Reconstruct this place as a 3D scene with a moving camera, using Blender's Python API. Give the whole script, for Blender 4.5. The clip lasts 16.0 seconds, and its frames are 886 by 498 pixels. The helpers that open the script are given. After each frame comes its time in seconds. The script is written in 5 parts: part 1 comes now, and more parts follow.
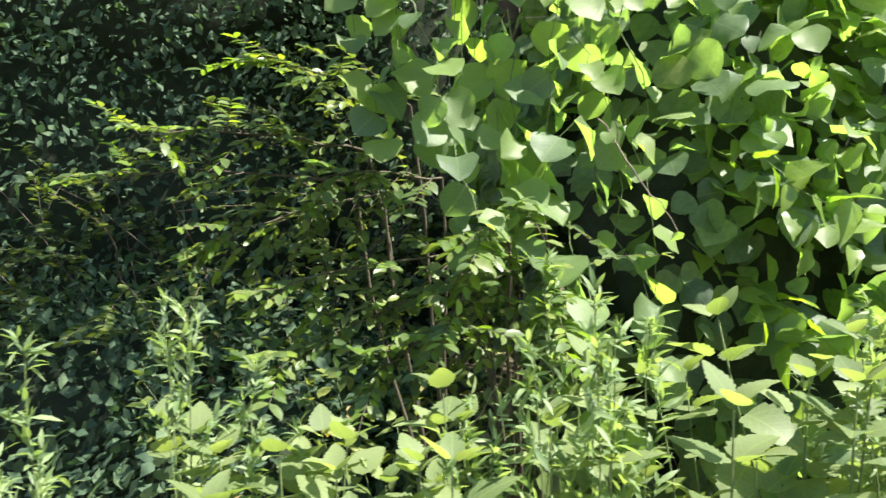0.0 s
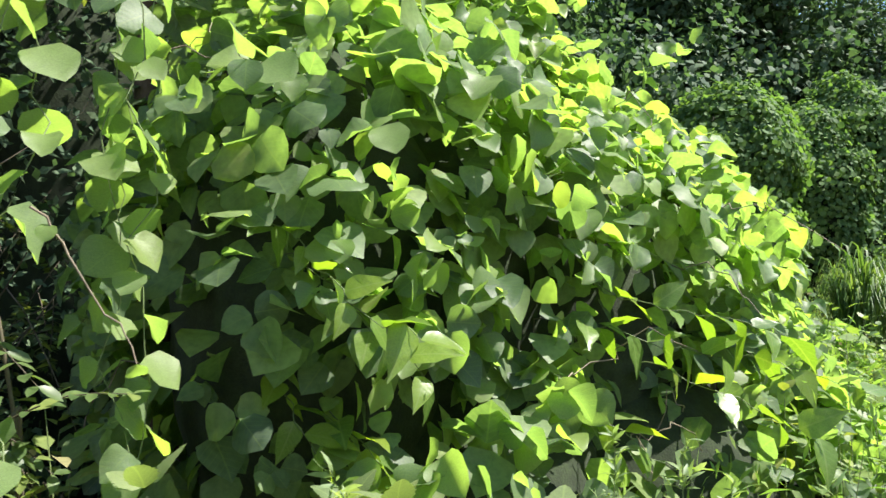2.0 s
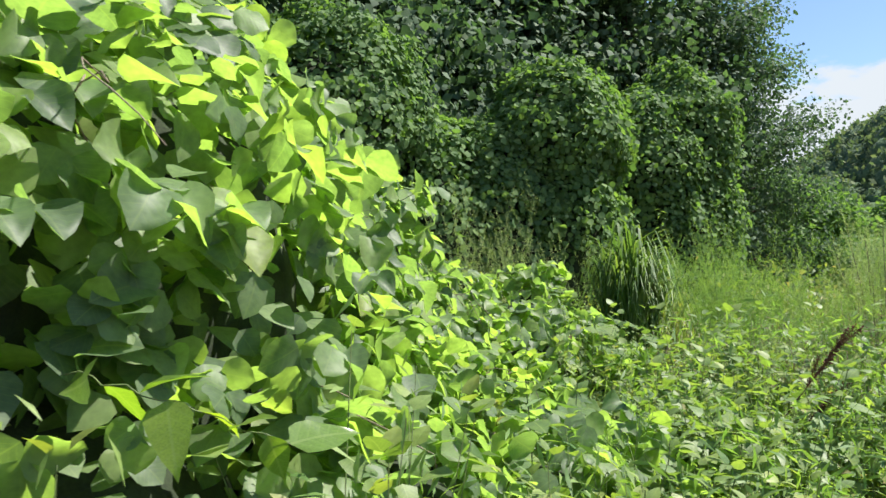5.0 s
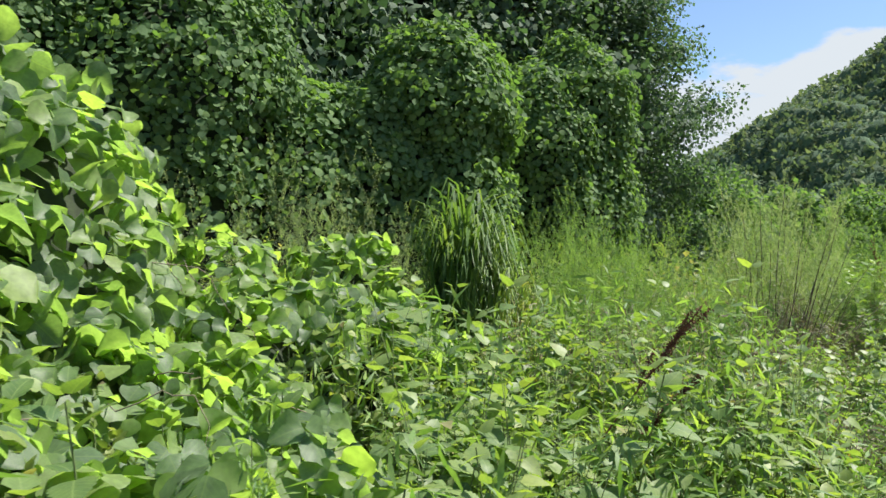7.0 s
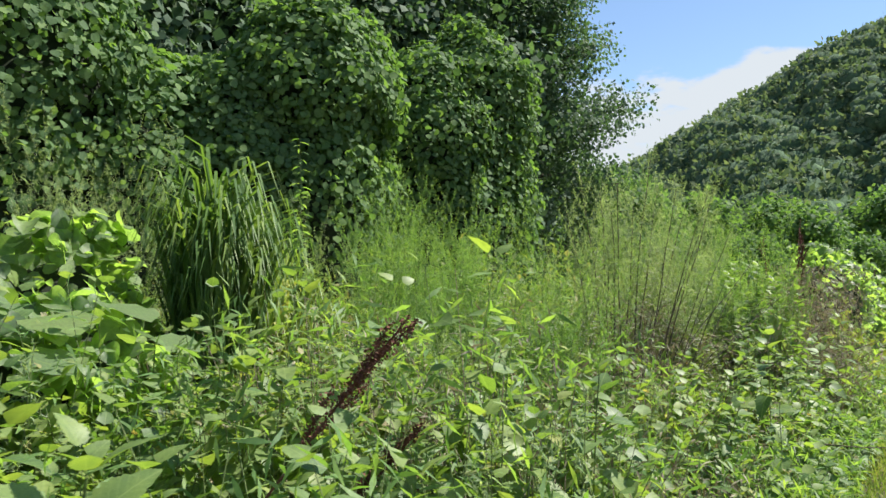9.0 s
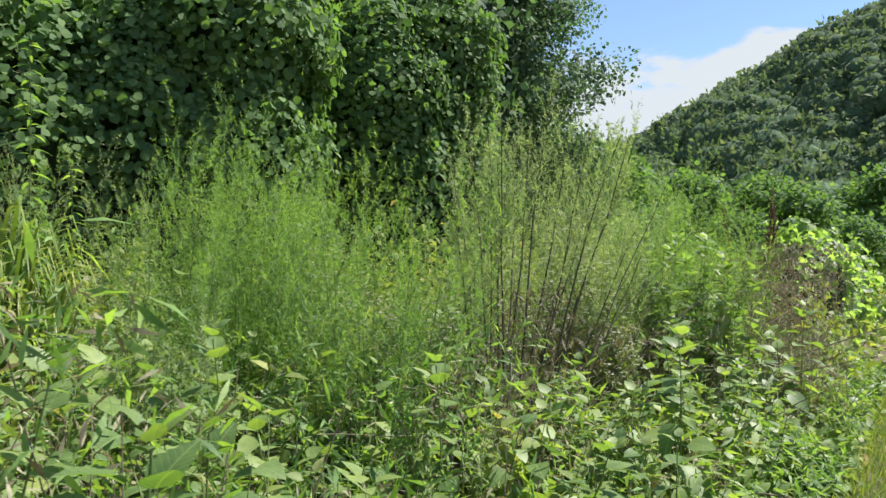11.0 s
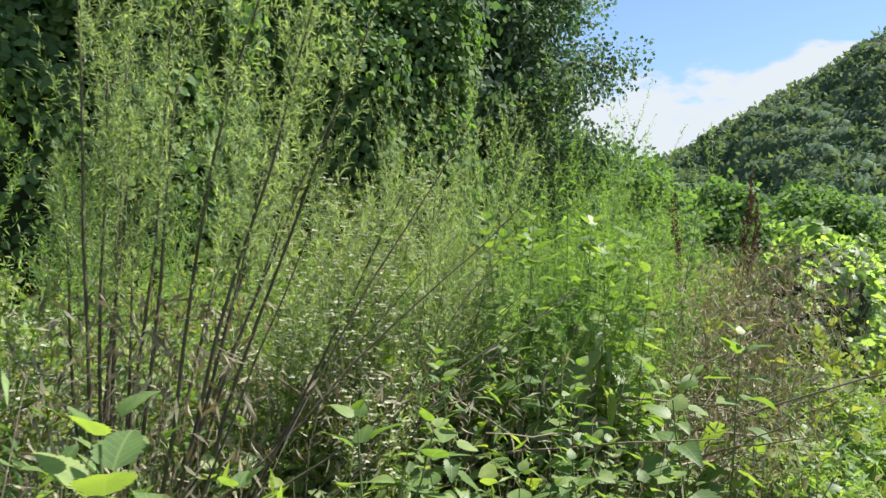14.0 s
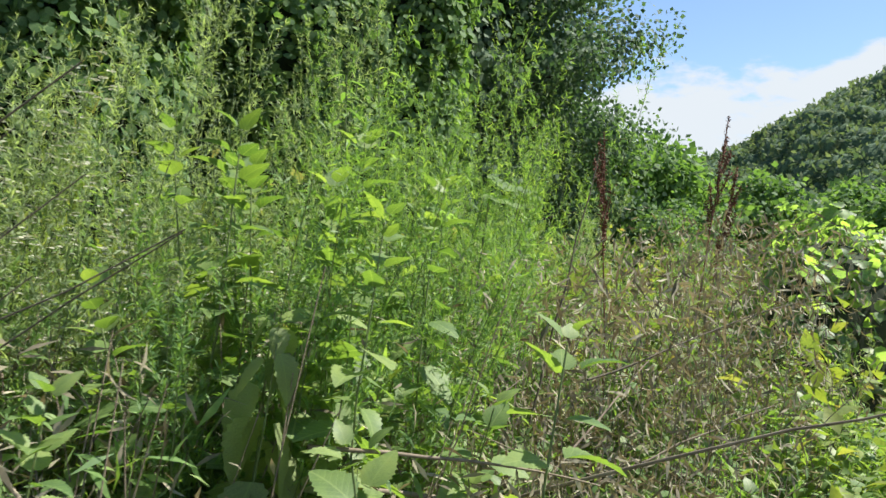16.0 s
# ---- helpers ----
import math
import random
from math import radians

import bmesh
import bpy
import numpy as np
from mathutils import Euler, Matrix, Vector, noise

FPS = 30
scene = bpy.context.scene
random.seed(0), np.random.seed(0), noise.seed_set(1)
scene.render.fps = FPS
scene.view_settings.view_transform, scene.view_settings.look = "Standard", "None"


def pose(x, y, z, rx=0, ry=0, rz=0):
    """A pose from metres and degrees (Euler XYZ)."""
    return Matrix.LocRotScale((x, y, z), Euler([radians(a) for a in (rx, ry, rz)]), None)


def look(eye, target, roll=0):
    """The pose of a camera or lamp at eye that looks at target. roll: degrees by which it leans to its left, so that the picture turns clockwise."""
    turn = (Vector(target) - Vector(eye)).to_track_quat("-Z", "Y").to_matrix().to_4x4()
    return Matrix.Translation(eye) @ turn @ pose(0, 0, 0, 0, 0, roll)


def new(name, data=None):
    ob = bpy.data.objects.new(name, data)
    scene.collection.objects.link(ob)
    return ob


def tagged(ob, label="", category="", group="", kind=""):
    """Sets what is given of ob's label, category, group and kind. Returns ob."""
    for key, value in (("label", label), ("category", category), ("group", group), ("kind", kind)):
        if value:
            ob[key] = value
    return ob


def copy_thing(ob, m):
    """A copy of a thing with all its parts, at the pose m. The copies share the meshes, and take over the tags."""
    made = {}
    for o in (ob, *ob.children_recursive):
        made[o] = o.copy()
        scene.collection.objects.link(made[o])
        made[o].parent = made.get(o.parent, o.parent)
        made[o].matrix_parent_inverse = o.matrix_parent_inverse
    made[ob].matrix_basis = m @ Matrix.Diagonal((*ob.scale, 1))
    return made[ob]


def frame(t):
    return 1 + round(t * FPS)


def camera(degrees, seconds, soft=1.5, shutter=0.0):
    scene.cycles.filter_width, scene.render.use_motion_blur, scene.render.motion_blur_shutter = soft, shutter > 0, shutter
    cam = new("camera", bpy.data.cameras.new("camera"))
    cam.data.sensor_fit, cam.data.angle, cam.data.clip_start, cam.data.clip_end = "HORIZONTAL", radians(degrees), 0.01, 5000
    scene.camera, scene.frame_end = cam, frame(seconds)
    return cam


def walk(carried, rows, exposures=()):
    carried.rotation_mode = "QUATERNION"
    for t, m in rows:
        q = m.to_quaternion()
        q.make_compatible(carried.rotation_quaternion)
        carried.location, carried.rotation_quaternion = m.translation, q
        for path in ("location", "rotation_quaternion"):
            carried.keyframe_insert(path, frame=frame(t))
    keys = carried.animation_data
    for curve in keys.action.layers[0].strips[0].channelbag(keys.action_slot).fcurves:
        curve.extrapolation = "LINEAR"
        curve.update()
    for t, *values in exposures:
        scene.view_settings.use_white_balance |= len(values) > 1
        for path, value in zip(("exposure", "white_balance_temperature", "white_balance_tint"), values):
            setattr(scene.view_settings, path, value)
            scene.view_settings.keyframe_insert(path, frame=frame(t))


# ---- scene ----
cam = camera(61.0, 16.0, 1.5, 0.12)
ROWS = [
    (0.0, 0.000, 0.000, 1.500, -3.20, 2.00, 0.00),
    (0.5, 0.385, 0.170, 1.517, -2.21, 1.41, -3.37),
    (1.0, 0.586, 0.268, 1.545, 0.33, 0.68, -8.84),
    (1.5, 0.642, 0.332, 1.547, 2.62, 0.18, -13.72),
    (2.0, 0.794, 0.404, 1.538, 3.97, -0.06, -15.91),
    (2.5, 1.082, 0.509, 1.538, 4.24, 0.02, -17.92),
    (3.0, 1.426, 0.686, 1.532, 3.91, -0.11, -19.91),
    (3.5, 1.818, 0.822, 1.527, 3.49, -0.19, -21.11),
    (4.0, 2.185, 0.998, 1.496, 3.38, -0.18, -22.51),
    (4.5, 2.577, 1.174, 1.489, 3.37, -0.15, -23.52),
    (7.0, 4.471, 2.183, 1.406, 2.33, -0.42, -30.71),
    (7.5, 4.903, 2.359, 1.397, 2.13, -0.42, -32.22),
    (8.0, 5.360, 2.497, 1.398, 2.53, -0.60, -33.41),
    (8.5, 5.775, 2.649, 1.383, 2.93, -0.79, -34.90),
    (9.0, 6.192, 2.842, 1.381, 2.64, -1.17, -35.98),
    (9.5, 6.624, 2.979, 1.391, 2.24, -1.80, -36.54),
    (10.0, 7.072, 3.156, 1.381, 1.44, -2.23, -36.91),
    (12.5, 9.239, 3.940, 1.381, 0.45, -1.90, -34.03),
    (13.0, 9.658, 4.053, 1.395, 1.51, -1.91, -32.93),
    (13.5, 10.056, 4.230, 1.367, 2.02, -2.11, -33.13),
    (14.0, 10.511, 4.359, 1.355, 1.71, -2.91, -33.03),
    (14.5, 10.932, 4.521, 1.317, 1.27, -4.01, -31.93),
    (15.0, 11.386, 4.685, 1.308, 0.44, -4.81, -30.93),
    (15.5, 11.828, 4.819, 1.315, 0.44, -5.01, -31.03),
    (16.0, 12.272, 4.998, 1.309, 0.79, -5.01, -29.63),
]
walk(cam, [(t, pose(x, y, z, 90 + pitch, roll, yaw)) for t, x, y, z, pitch, roll, yaw in ROWS],
     exposures=[(0.0, 1.75), (1.0, 1.62), (2.5, 1.4), (4.5, 1.2), (7.0, 1.05), (10.0, 1.05), (12.5, 1.12), (16.0, 1.15)])

# ---- light ----
SUN_AZ, SUN_EL = 102.0, 57.0
world = bpy.data.worlds.new("sky_world")
scene.world = world
world.use_nodes = True
wt = world.node_tree
wt.nodes.clear()
w_out = wt.nodes.new("ShaderNodeOutputWorld")
w_bg = wt.nodes.new("ShaderNodeBackground")
w_bg.inputs["Strength"].default_value = 0.085
w_sky = wt.nodes.new("ShaderNodeTexSky")
w_sky.sky_type = "NISHITA"
w_sky.sun_disc = False
w_sky.sun_elevation = radians(SUN_EL)
w_sky.sun_rotation = radians(SUN_AZ)
w_sky.dust_density = 0.05
w_sky.ozone_density = 2.2
w_geo = wt.nodes.new("ShaderNodeTexCoord")
w_map = wt.nodes.new("ShaderNodeMapping")
w_map.inputs["Scale"].default_value = (1.0, 1.0, 2.6)
w_map.inputs["Location"].default_value = (3.1, 0.7, 0.2)
w_noise = wt.nodes.new("ShaderNodeTexNoise")
w_noise.inputs["Scale"].default_value = 5.0
w_noise.inputs["Detail"].default_value = 8.0
w_noise.inputs["Roughness"].default_value = 0.55
w_sep = wt.nodes.new("ShaderNodeSeparateXYZ")
w_low = wt.nodes.new("ShaderNodeMapRange")
w_low.inputs["From Min"].default_value = 0.19
w_low.inputs["From Max"].default_value = 0.31
w_low.inputs["To Min"].default_value = 0.26
w_low.inputs["To Max"].default_value = -0.05
w_add = wt.nodes.new("ShaderNodeMath")
w_add.operation = "ADD"
w_ramp = wt.nodes.new("ShaderNodeMapRange")
w_ramp.interpolation_type = "SMOOTHSTEP"
w_ramp.inputs["From Min"].default_value = 0.55
w_ramp.inputs["From Max"].default_value = 0.64
w_mix = wt.nodes.new("ShaderNodeMix")
w_mix.data_type = "RGBA"
w_mix.inputs[7].default_value = (4.3, 4.65, 5.0, 1)
wt.links.new(w_geo.outputs["Generated"], w_map.inputs["Vector"])
wt.links.new(w_map.outputs["Vector"], w_noise.inputs["Vector"])
wt.links.new(w_geo.outputs["Generated"], w_sep.inputs["Vector"])
wt.links.new(w_sep.outputs["Z"], w_low.inputs["Value"])
wt.links.new(w_low.outputs["Result"], w_add.inputs[0])
wt.links.new(w_noise.outputs["Fac"], w_add.inputs[1])
wt.links.new(w_add.outputs["Value"], w_ramp.inputs["Value"])
wt.links.new(w_ramp.outputs["Result"], w_mix.inputs[0])
wt.links.new(w_sky.outputs["Color"], w_mix.inputs[6])
wt.links.new(w_mix.outputs[2], w_bg.inputs["Color"])
wt.links.new(w_bg.outputs["Background"], w_out.inputs["Surface"])

sun_data = bpy.data.lights.new("sun", "SUN")
sun_data.energy = 5.0
sun_data.angle = radians(0.53)
sun_data.color = (1.0, 0.95, 0.87)
sun = new("sun", sun_data)
az, el = radians(SUN_AZ), radians(SUN_EL)
to_sun = Vector((math.sin(az) * math.cos(el), math.cos(az) * math.cos(el), math.sin(el)))
sun.matrix_world = look(to_sun * 60, (0, 0, 0))


# ---- materials ----
def node_mat(name):
    m = bpy.data.materials.new(name)
    m.use_nodes = True
    t = m.node_tree
    return m, t, t.nodes["Principled BSDF"], t.nodes["Material Output"]


def random_value(t):
    """A value from 0 to 1 that differs from leaf to leaf, joined or single."""
    a, b = t.nodes.new("ShaderNodeNewGeometry"), t.nodes.new("ShaderNodeObjectInfo")
    s, fr = t.nodes.new("ShaderNodeMath"), t.nodes.new("ShaderNodeMath")
    s.operation, fr.operation = "ADD", "FRACT"
    t.links.new(a.outputs["Random Per Island"], s.inputs[0])
    t.links.new(b.outputs["Random"], s.inputs[1])
    t.links.new(s.outputs[0], fr.inputs[0])
    return fr.outputs[0]


def ramp_node(t, stops):
    r = t.nodes.new("ShaderNodeValToRGB")
    e = r.color_ramp.elements
    while len(e) < len(stops):
        e.new(0.5)
    for el_, (p, c) in zip(e, stops):
        el_.position, el_.color = p, (*c, 1)
    return r


def math_node(t, op, a, b=None, c=None):
    n = t.nodes.new("ShaderNodeMath")
    n.operation = op
    for i, v in enumerate((a, b, c)):
        if v is None:
            continue
        if isinstance(v, (int, float)):
            n.inputs[i].default_value = v
        else:
            t.links.new(v, n.inputs[i])
    return n.outputs[0]


def leaf_mat(name, stops, glow, rough=0.42, thin=0.38, veins=0.0, grain=60.0, spots=0.0, gloss=0.35, patch=0.0):
    """Leaf blade: colour by leaf, pale ribs by the leaf's own coordinates, light passing through."""
    m, t, p, out = node_mat(name)
    rv = random_value(t)
    col = ramp_node(t, [(p_, [c_[0] * 1.93, c_[1] * 1.4, c_[2] * 1.65]) for p_, c_ in stops])
    t.links.new(rv, col.inputs[0])
    tc = t.nodes.new("ShaderNodeTexCoord")
    nz = t.nodes.new("ShaderNodeTexNoise")
    nz.inputs["Scale"].default_value, nz.inputs["Detail"].default_value = grain, 3.0
    t.links.new(tc.outputs["Object"], nz.inputs["Vector"])
    var = t.nodes.new("ShaderNodeMix")
    var.data_type, var.blend_type = "RGBA", "MULTIPLY"
    var.inputs[0].default_value = 0.55
    gr = ramp_node(t, [(0.3, (0.62, 0.66, 0.6)), (0.7, (1.25, 1.2, 1.15))])
    t.links.new(nz.outputs["Fac"], gr.inputs[0])
    t.links.new(col.outputs[0], var.inputs[6])
    t.links.new(gr.outputs[0], var.inputs[7])
    colour = var.outputs[2]
    if patch:
        pn = t.nodes.new("ShaderNodeTexNoise")
        pn.inputs["Scale"].default_value, pn.inputs["Detail"].default_value = 1.3, 2.0
        t.links.new(tc.outputs["Object"], pn.inputs["Vector"])
        pr = ramp_node(t, [(0.36, (0.62, 0.74, 0.85)), (0.5, (0.95, 1.0, 0.95)), (0.64, (1.3, 1.16, 0.9))])
        t.links.new(pn.outputs["Fac"], pr.inputs[0])
        pm = t.nodes.new("ShaderNodeMix")
        pm.data_type, pm.blend_type = "RGBA", "MULTIPLY"
        pm.inputs[0].default_value = patch
        t.links.new(colour, pm.inputs[6])
        t.links.new(pr.outputs[0], pm.inputs[7])
        colour = pm.outputs[2]
    if spots:
        sn = t.nodes.new("ShaderNodeTexNoise")
        sn.inputs["Scale"].default_value = 14.0
        t.links.new(tc.outputs["Object"], sn.inputs["Vector"])
        sr = ramp_node(t, [(0.70, (0, 0, 0)), (0.76, (1, 1, 1))])
        t.links.new(sn.outputs["Fac"], sr.inputs[0])
        sm = t.nodes.new("ShaderNodeMix")
        sm.data_type = "RGBA"
        t.links.new(math_node(t, "MULTIPLY", sr.outputs[0], spots), sm.inputs[0])
        t.links.new(colour, sm.inputs[6])
        sm.inputs[7].default_value = (0.16, 0.11, 0.03, 1)
        colour = sm.outputs[2]
    if veins:
        sep = t.nodes.new("ShaderNodeSeparateXYZ")
        t.links.new(tc.outputs["UV"], sep.inputs[0])
        u = math_node(t, "ABSOLUTE", math_node(t, "SUBTRACT", sep.outputs["X"], 0.5))
        mid = math_node(t, "LESS_THAN", u, 0.018)
        side = math_node(t, "FRACT", math_node(t, "MULTIPLY", math_node(t, "SUBTRACT", sep.outputs["Y"], math_node(t, "MULTIPLY", u, 0.8)), 7.0))
        sidev = math_node(t, "LESS_THAN", math_node(t, "ABSOLUTE", math_node(t, "SUBTRACT", side, 0.5)), 0.07)
        vein = math_node(t, "MAXIMUM", mid, math_node(t, "MULTIPLY", sidev, 0.55))
        vm = t.nodes.new("ShaderNodeMix")
        vm.data_type = "RGBA"
        t.links.new(math_node(t, "MULTIPLY", vein, veins), vm.inputs[0])
        t.links.new(colour, vm.inputs[6])
        vm.inputs[7].default_value = (0.24, 0.31, 0.12, 1)
        colour = vm.outputs[2]
        bp = t.nodes.new("ShaderNodeBump")
        bp.inputs["Strength"].default_value, bp.inputs["Distance"].default_value = 0.15, 0.002
        hs = math_node(t, "ADD", math_node(t, "MULTIPLY", math_node(t, "ABSOLUTE", math_node(t, "SUBTRACT", side, 0.5)), 1.0), math_node(t, "MULTIPLY", nz.outputs["Fac"], 0.6))
        t.links.new(hs, bp.inputs["Height"])
        t.links.new(bp.outputs[0], p.inputs["Normal"])
    t.links.new(colour, p.inputs["Base Color"])
    p.inputs["Roughness"].default_value = rough
    p.inputs["Specular IOR Level"].default_value = gloss
    tr = t.nodes.new("ShaderNodeBsdfTranslucent")
    tm = t.nodes.new("ShaderNodeMix")
    tm.data_type, tm.blend_type = "RGBA", "MULTIPLY"
    tm.inputs[0].default_value = 1.0
    t.links.new(colour, tm.inputs[6])
    tm.inputs[7].default_value = (*glow, 1)
    t.links.new(tm.outputs[2], tr.inputs["Color"])
    mx = t.nodes.new("ShaderNodeMixShader")
    mx.inputs[0].default_value = thin
    t.links.new(p.outputs[0], mx.inputs[1])
    t.links.new(tr.outputs[0], mx.inputs[2])
    t.links.new(mx.outputs[0], out.inputs["Surface"])
    return m


def rough_mat(name, stops, scale=6.0, rough=0.9, bump=0.6, dist=0.02):
    """Bark, soil, dry stems: a noise at two scales."""
    m, t, p, out = node_mat(name)
    tc = t.nodes.new("ShaderNodeTexCoord")
    a, b = t.nodes.new("ShaderNodeTexNoise"), t.nodes.new("ShaderNodeTexNoise")
    a.inputs["Scale"].default_value, a.inputs["Detail"].default_value = scale, 6.0
    b.inputs["Scale"].default_value, b.inputs["Detail"].default_value = scale * 7, 4.0
    for n in (a, b):
        t.links.new(tc.outputs["Object"], n.inputs["Vector"])
    s = math_node(t, "ADD", math_node(t, "MULTIPLY", a.outputs["Fac"], 0.6), math_node(t, "MULTIPLY", b.outputs["Fac"], 0.4))
    r = ramp_node(t, stops)
    t.links.new(s, r.inputs[0])
    t.links.new(r.outputs[0], p.inputs["Base Color"])
    p.inputs["Roughness"].default_value = rough
    bp = t.nodes.new("ShaderNodeBump")
    bp.inputs["Strength"].default_value, bp.inputs["Distance"].default_value = bump, dist
    t.links.new(s, bp.inputs["Height"])
    t.links.new(bp.outputs[0], p.inputs["Normal"])
    return m


M_KUDZU = leaf_mat("kudzu_leaf", [(0.0, (0.052, 0.108, 0.055)), (0.35, (0.08, 0.16, 0.07)), (0.75, (0.11, 0.205, 0.076)), (0.985, (0.115, 0.215, 0.06)), (1.0, (0.125, 0.21, 0.06))], (2.25, 2.55, 0.8), 0.5, 0.52, 0.3, 40.0, 0.1, 0.4)
M_KUDZU_FAR = leaf_mat("kudzu_leaf_far", [(0.0, (0.038, 0.095, 0.035)), (0.5, (0.056, 0.135, 0.045)), (1.0, (0.085, 0.18, 0.055))], (2.0, 2.2, 0.8), 0.7, 0.36, gloss=0.2)
M_SHOOT = leaf_mat("young_and_lit_tip_leaf", [(0.0, (0.05, 0.12, 0.025)), (0.6, (0.075, 0.17, 0.028)), (1.0, (0.12, 0.22, 0.03))], (2.2, 2.3, 0.5), 0.33, 0.45, 0.4, 40.0, 0.2, 0.6)
M_RAMIE = leaf_mat("toothed_leaf", [(0.0, (0.05, 0.115, 0.035)), (0.6, (0.085, 0.165, 0.048)), (1.0, (0.125, 0.215, 0.065))], (2.1, 2.3, 0.7), 0.5, 0.35, 0.5, 50.0, 0.3, patch=0.6)
# Paler copy of the toothed leaf: sunlit brightness is put into the colour.
M_RAMIE_LIT = leaf_mat("ramie_leaf_lit", [(0.0, (0.07, 0.135, 0.05)), (0.6, (0.1, 0.175, 0.07)), (1.0, (0.135, 0.225, 0.09))], (2.0, 2.1, 0.8), 0.5, 0.42, 0.5, 50.0, 0.15)
M_FLEABANE = leaf_mat("fleabane_leaf", [(0.0, (0.085, 0.17, 0.07)), (0.6, (0.115, 0.215, 0.09)), (1.0, (0.15, 0.26, 0.115))], (1.9, 2.0, 0.8), 0.5, 0.42)
M_WEED = leaf_mat("weed_leaf", [(0.0, (0.055, 0.11, 0.03)), (0.4, (0.09, 0.16, 0.045)), (0.8, (0.12, 0.20, 0.06)), (0.93, (0.14, 0.2, 0.08)), (1.0, (0.17, 0.185, 0.09))], (2.0, 2.1, 0.7), 0.55, 0.34, gloss=0.25, patch=0.8)
M_MUGWORT = leaf_mat("mugwort_leaf", [(0.0, (0.079, 0.147, 0.066)), (0.6, (0.116, 0.207, 0.099)), (1.0, (0.163, 0.27, 0.137))], (1.8, 1.9, 0.8), 0.6, 0.46)
M_FEATHER = leaf_mat("feathery_leaf", [(0.0, (0.055, 0.14, 0.04)), (0.6, (0.085, 0.19, 0.055)), (1.0, (0.125, 0.24, 0.07))], (2.0, 2.1, 0.7), 0.55, 0.42, patch=0.4)
M_GRASS = leaf_mat("grass_blade", [(0.0, (0.05, 0.12, 0.025)), (0.6, (0.09, 0.18, 0.04)), (1.0, (0.17, 0.24, 0.07))], (2.0, 2.0, 0.8), 0.45, 0.35)
M_SILVER = leaf_mat("silver_grass_blade", [(0.0, (0.03, 0.085, 0.022)), (0.6, (0.055, 0.13, 0.032)), (1.0, (0.10, 0.19, 0.05))], (1.8, 1.9, 0.7), 0.5, 0.36, gloss=0.25)
M_SHRUB = leaf_mat("shrub_leaf", [(0.0, (0.035, 0.08, 0.025)), (0.6, (0.06, 0.12, 0.035)), (1.0, (0.10, 0.17, 0.045))], (2.2, 2.2, 0.7), 0.4, 0.35)
M_TREE = leaf_mat("tree_leaf", [(0.0, (0.03, 0.075, 0.038)), (0.6, (0.046, 0.103, 0.05)), (1.0, (0.068, 0.138, 0.064))], (1.5, 1.8, 0.8), 0.7, 0.3, gloss=0.25)
# Lightened, bluish green: distance haze is put into the leaf colour.
M_HILL = leaf_mat("hill_leaf", [(0.0, (0.035, 0.08, 0.042)), (0.5, (0.06, 0.118, 0.056)), (1.0, (0.095, 0.16, 0.075))], (1.6, 1.7, 0.9), 0.8, 0.3, 0.0, 0.12, gloss=0.15)
M_DEADLEAF = leaf_mat("dry_leaf", [(0.0, (0.066, 0.08, 0.045)), (0.6, (0.13, 0.165, 0.095)), (1.0, (0.205, 0.26, 0.16))], (1.2, 1.0, 0.7), 0.8, 0.2)
M_WHITE = leaf_mat("white_flower", [(0.0, (0.19, 0.27, 0.17)), (1.0, (0.28, 0.39, 0.26))], (1.0, 1.0, 0.95), 0.7, 0.3)
M_GREENSTEM = rough_mat("green_stem", [(0.3, (0.08, 0.13, 0.035)), (0.7, (0.17, 0.21, 0.08))], 8.0, 0.6, 0.3, 0.003)
M_DRYSTEM = rough_mat("dry_stem", [(0.3, (0.10, 0.075, 0.05)), (0.7, (0.3, 0.25, 0.18))], 9.0, 0.85, 0.5, 0.004)
M_DARKSTEM = rough_mat("dark_stem", [(0.3, (0.045, 0.04, 0.026)), (0.7, (0.14, 0.115, 0.075))], 9.0, 0.85, 0.5, 0.004)
M_BARK = rough_mat("bark", [(0.3, (0.04, 0.03, 0.022)), (0.7, (0.13, 0.10, 0.075))], 4.0, 0.95, 0.9, 0.03)
M_SOIL = rough_mat("soil", [(0.3, (0.05, 0.04, 0.022)), (0.55, (0.10, 0.075, 0.04)), (0.75, (0.08, 0.10, 0.035))], 1.5, 0.95, 0.8, 0.04)
# Brown soil darkened: the bank's shade is put into the colour.
M_EARTH = rough_mat("earth_with_shade", [(0.3, (0.022, 0.016, 0.01)), (0.7, (0.065, 0.045, 0.028))], 5.0, 1.0, 0.8, 0.06)
# Near-black filler colour: the deep shade between leaves is put into it.
M_CORE = rough_mat("core_shade", [(0.35, (0.012, 0.018, 0.009)), (0.7, (0.032, 0.048, 0.02))], 14.0, 1.0, 0.4, 0.02)
M_DOCK = rough_mat("dock_seed", [(0.3, (0.07, 0.026, 0.016)), (0.7, (0.22, 0.085, 0.05))], 30.0, 0.85, 0.6, 0.004)
# Crown bodies carry the haze in their colour too.
M_HILLCROWN = rough_mat("hill_crown", [(0.36, (0.03, 0.065, 0.035)), (0.5, (0.055, 0.105, 0.048)), (0.64, (0.08, 0.14, 0.06))], 0.3, 1.0, 1.0, 0.6)
M_HILLGROUND = rough_mat("hill_ground", [(0.3, (0.03, 0.05, 0.02)), (0.7, (0.06, 0.10, 0.035))], 0.2, 0.95, 0.5, 0.5)

# ---- shaping ----
rng = np.random.default_rng(7)


def reseed(n):
    """Each group of things draws its own random numbers."""
    global rng
    rng = np.random.default_rng(n)


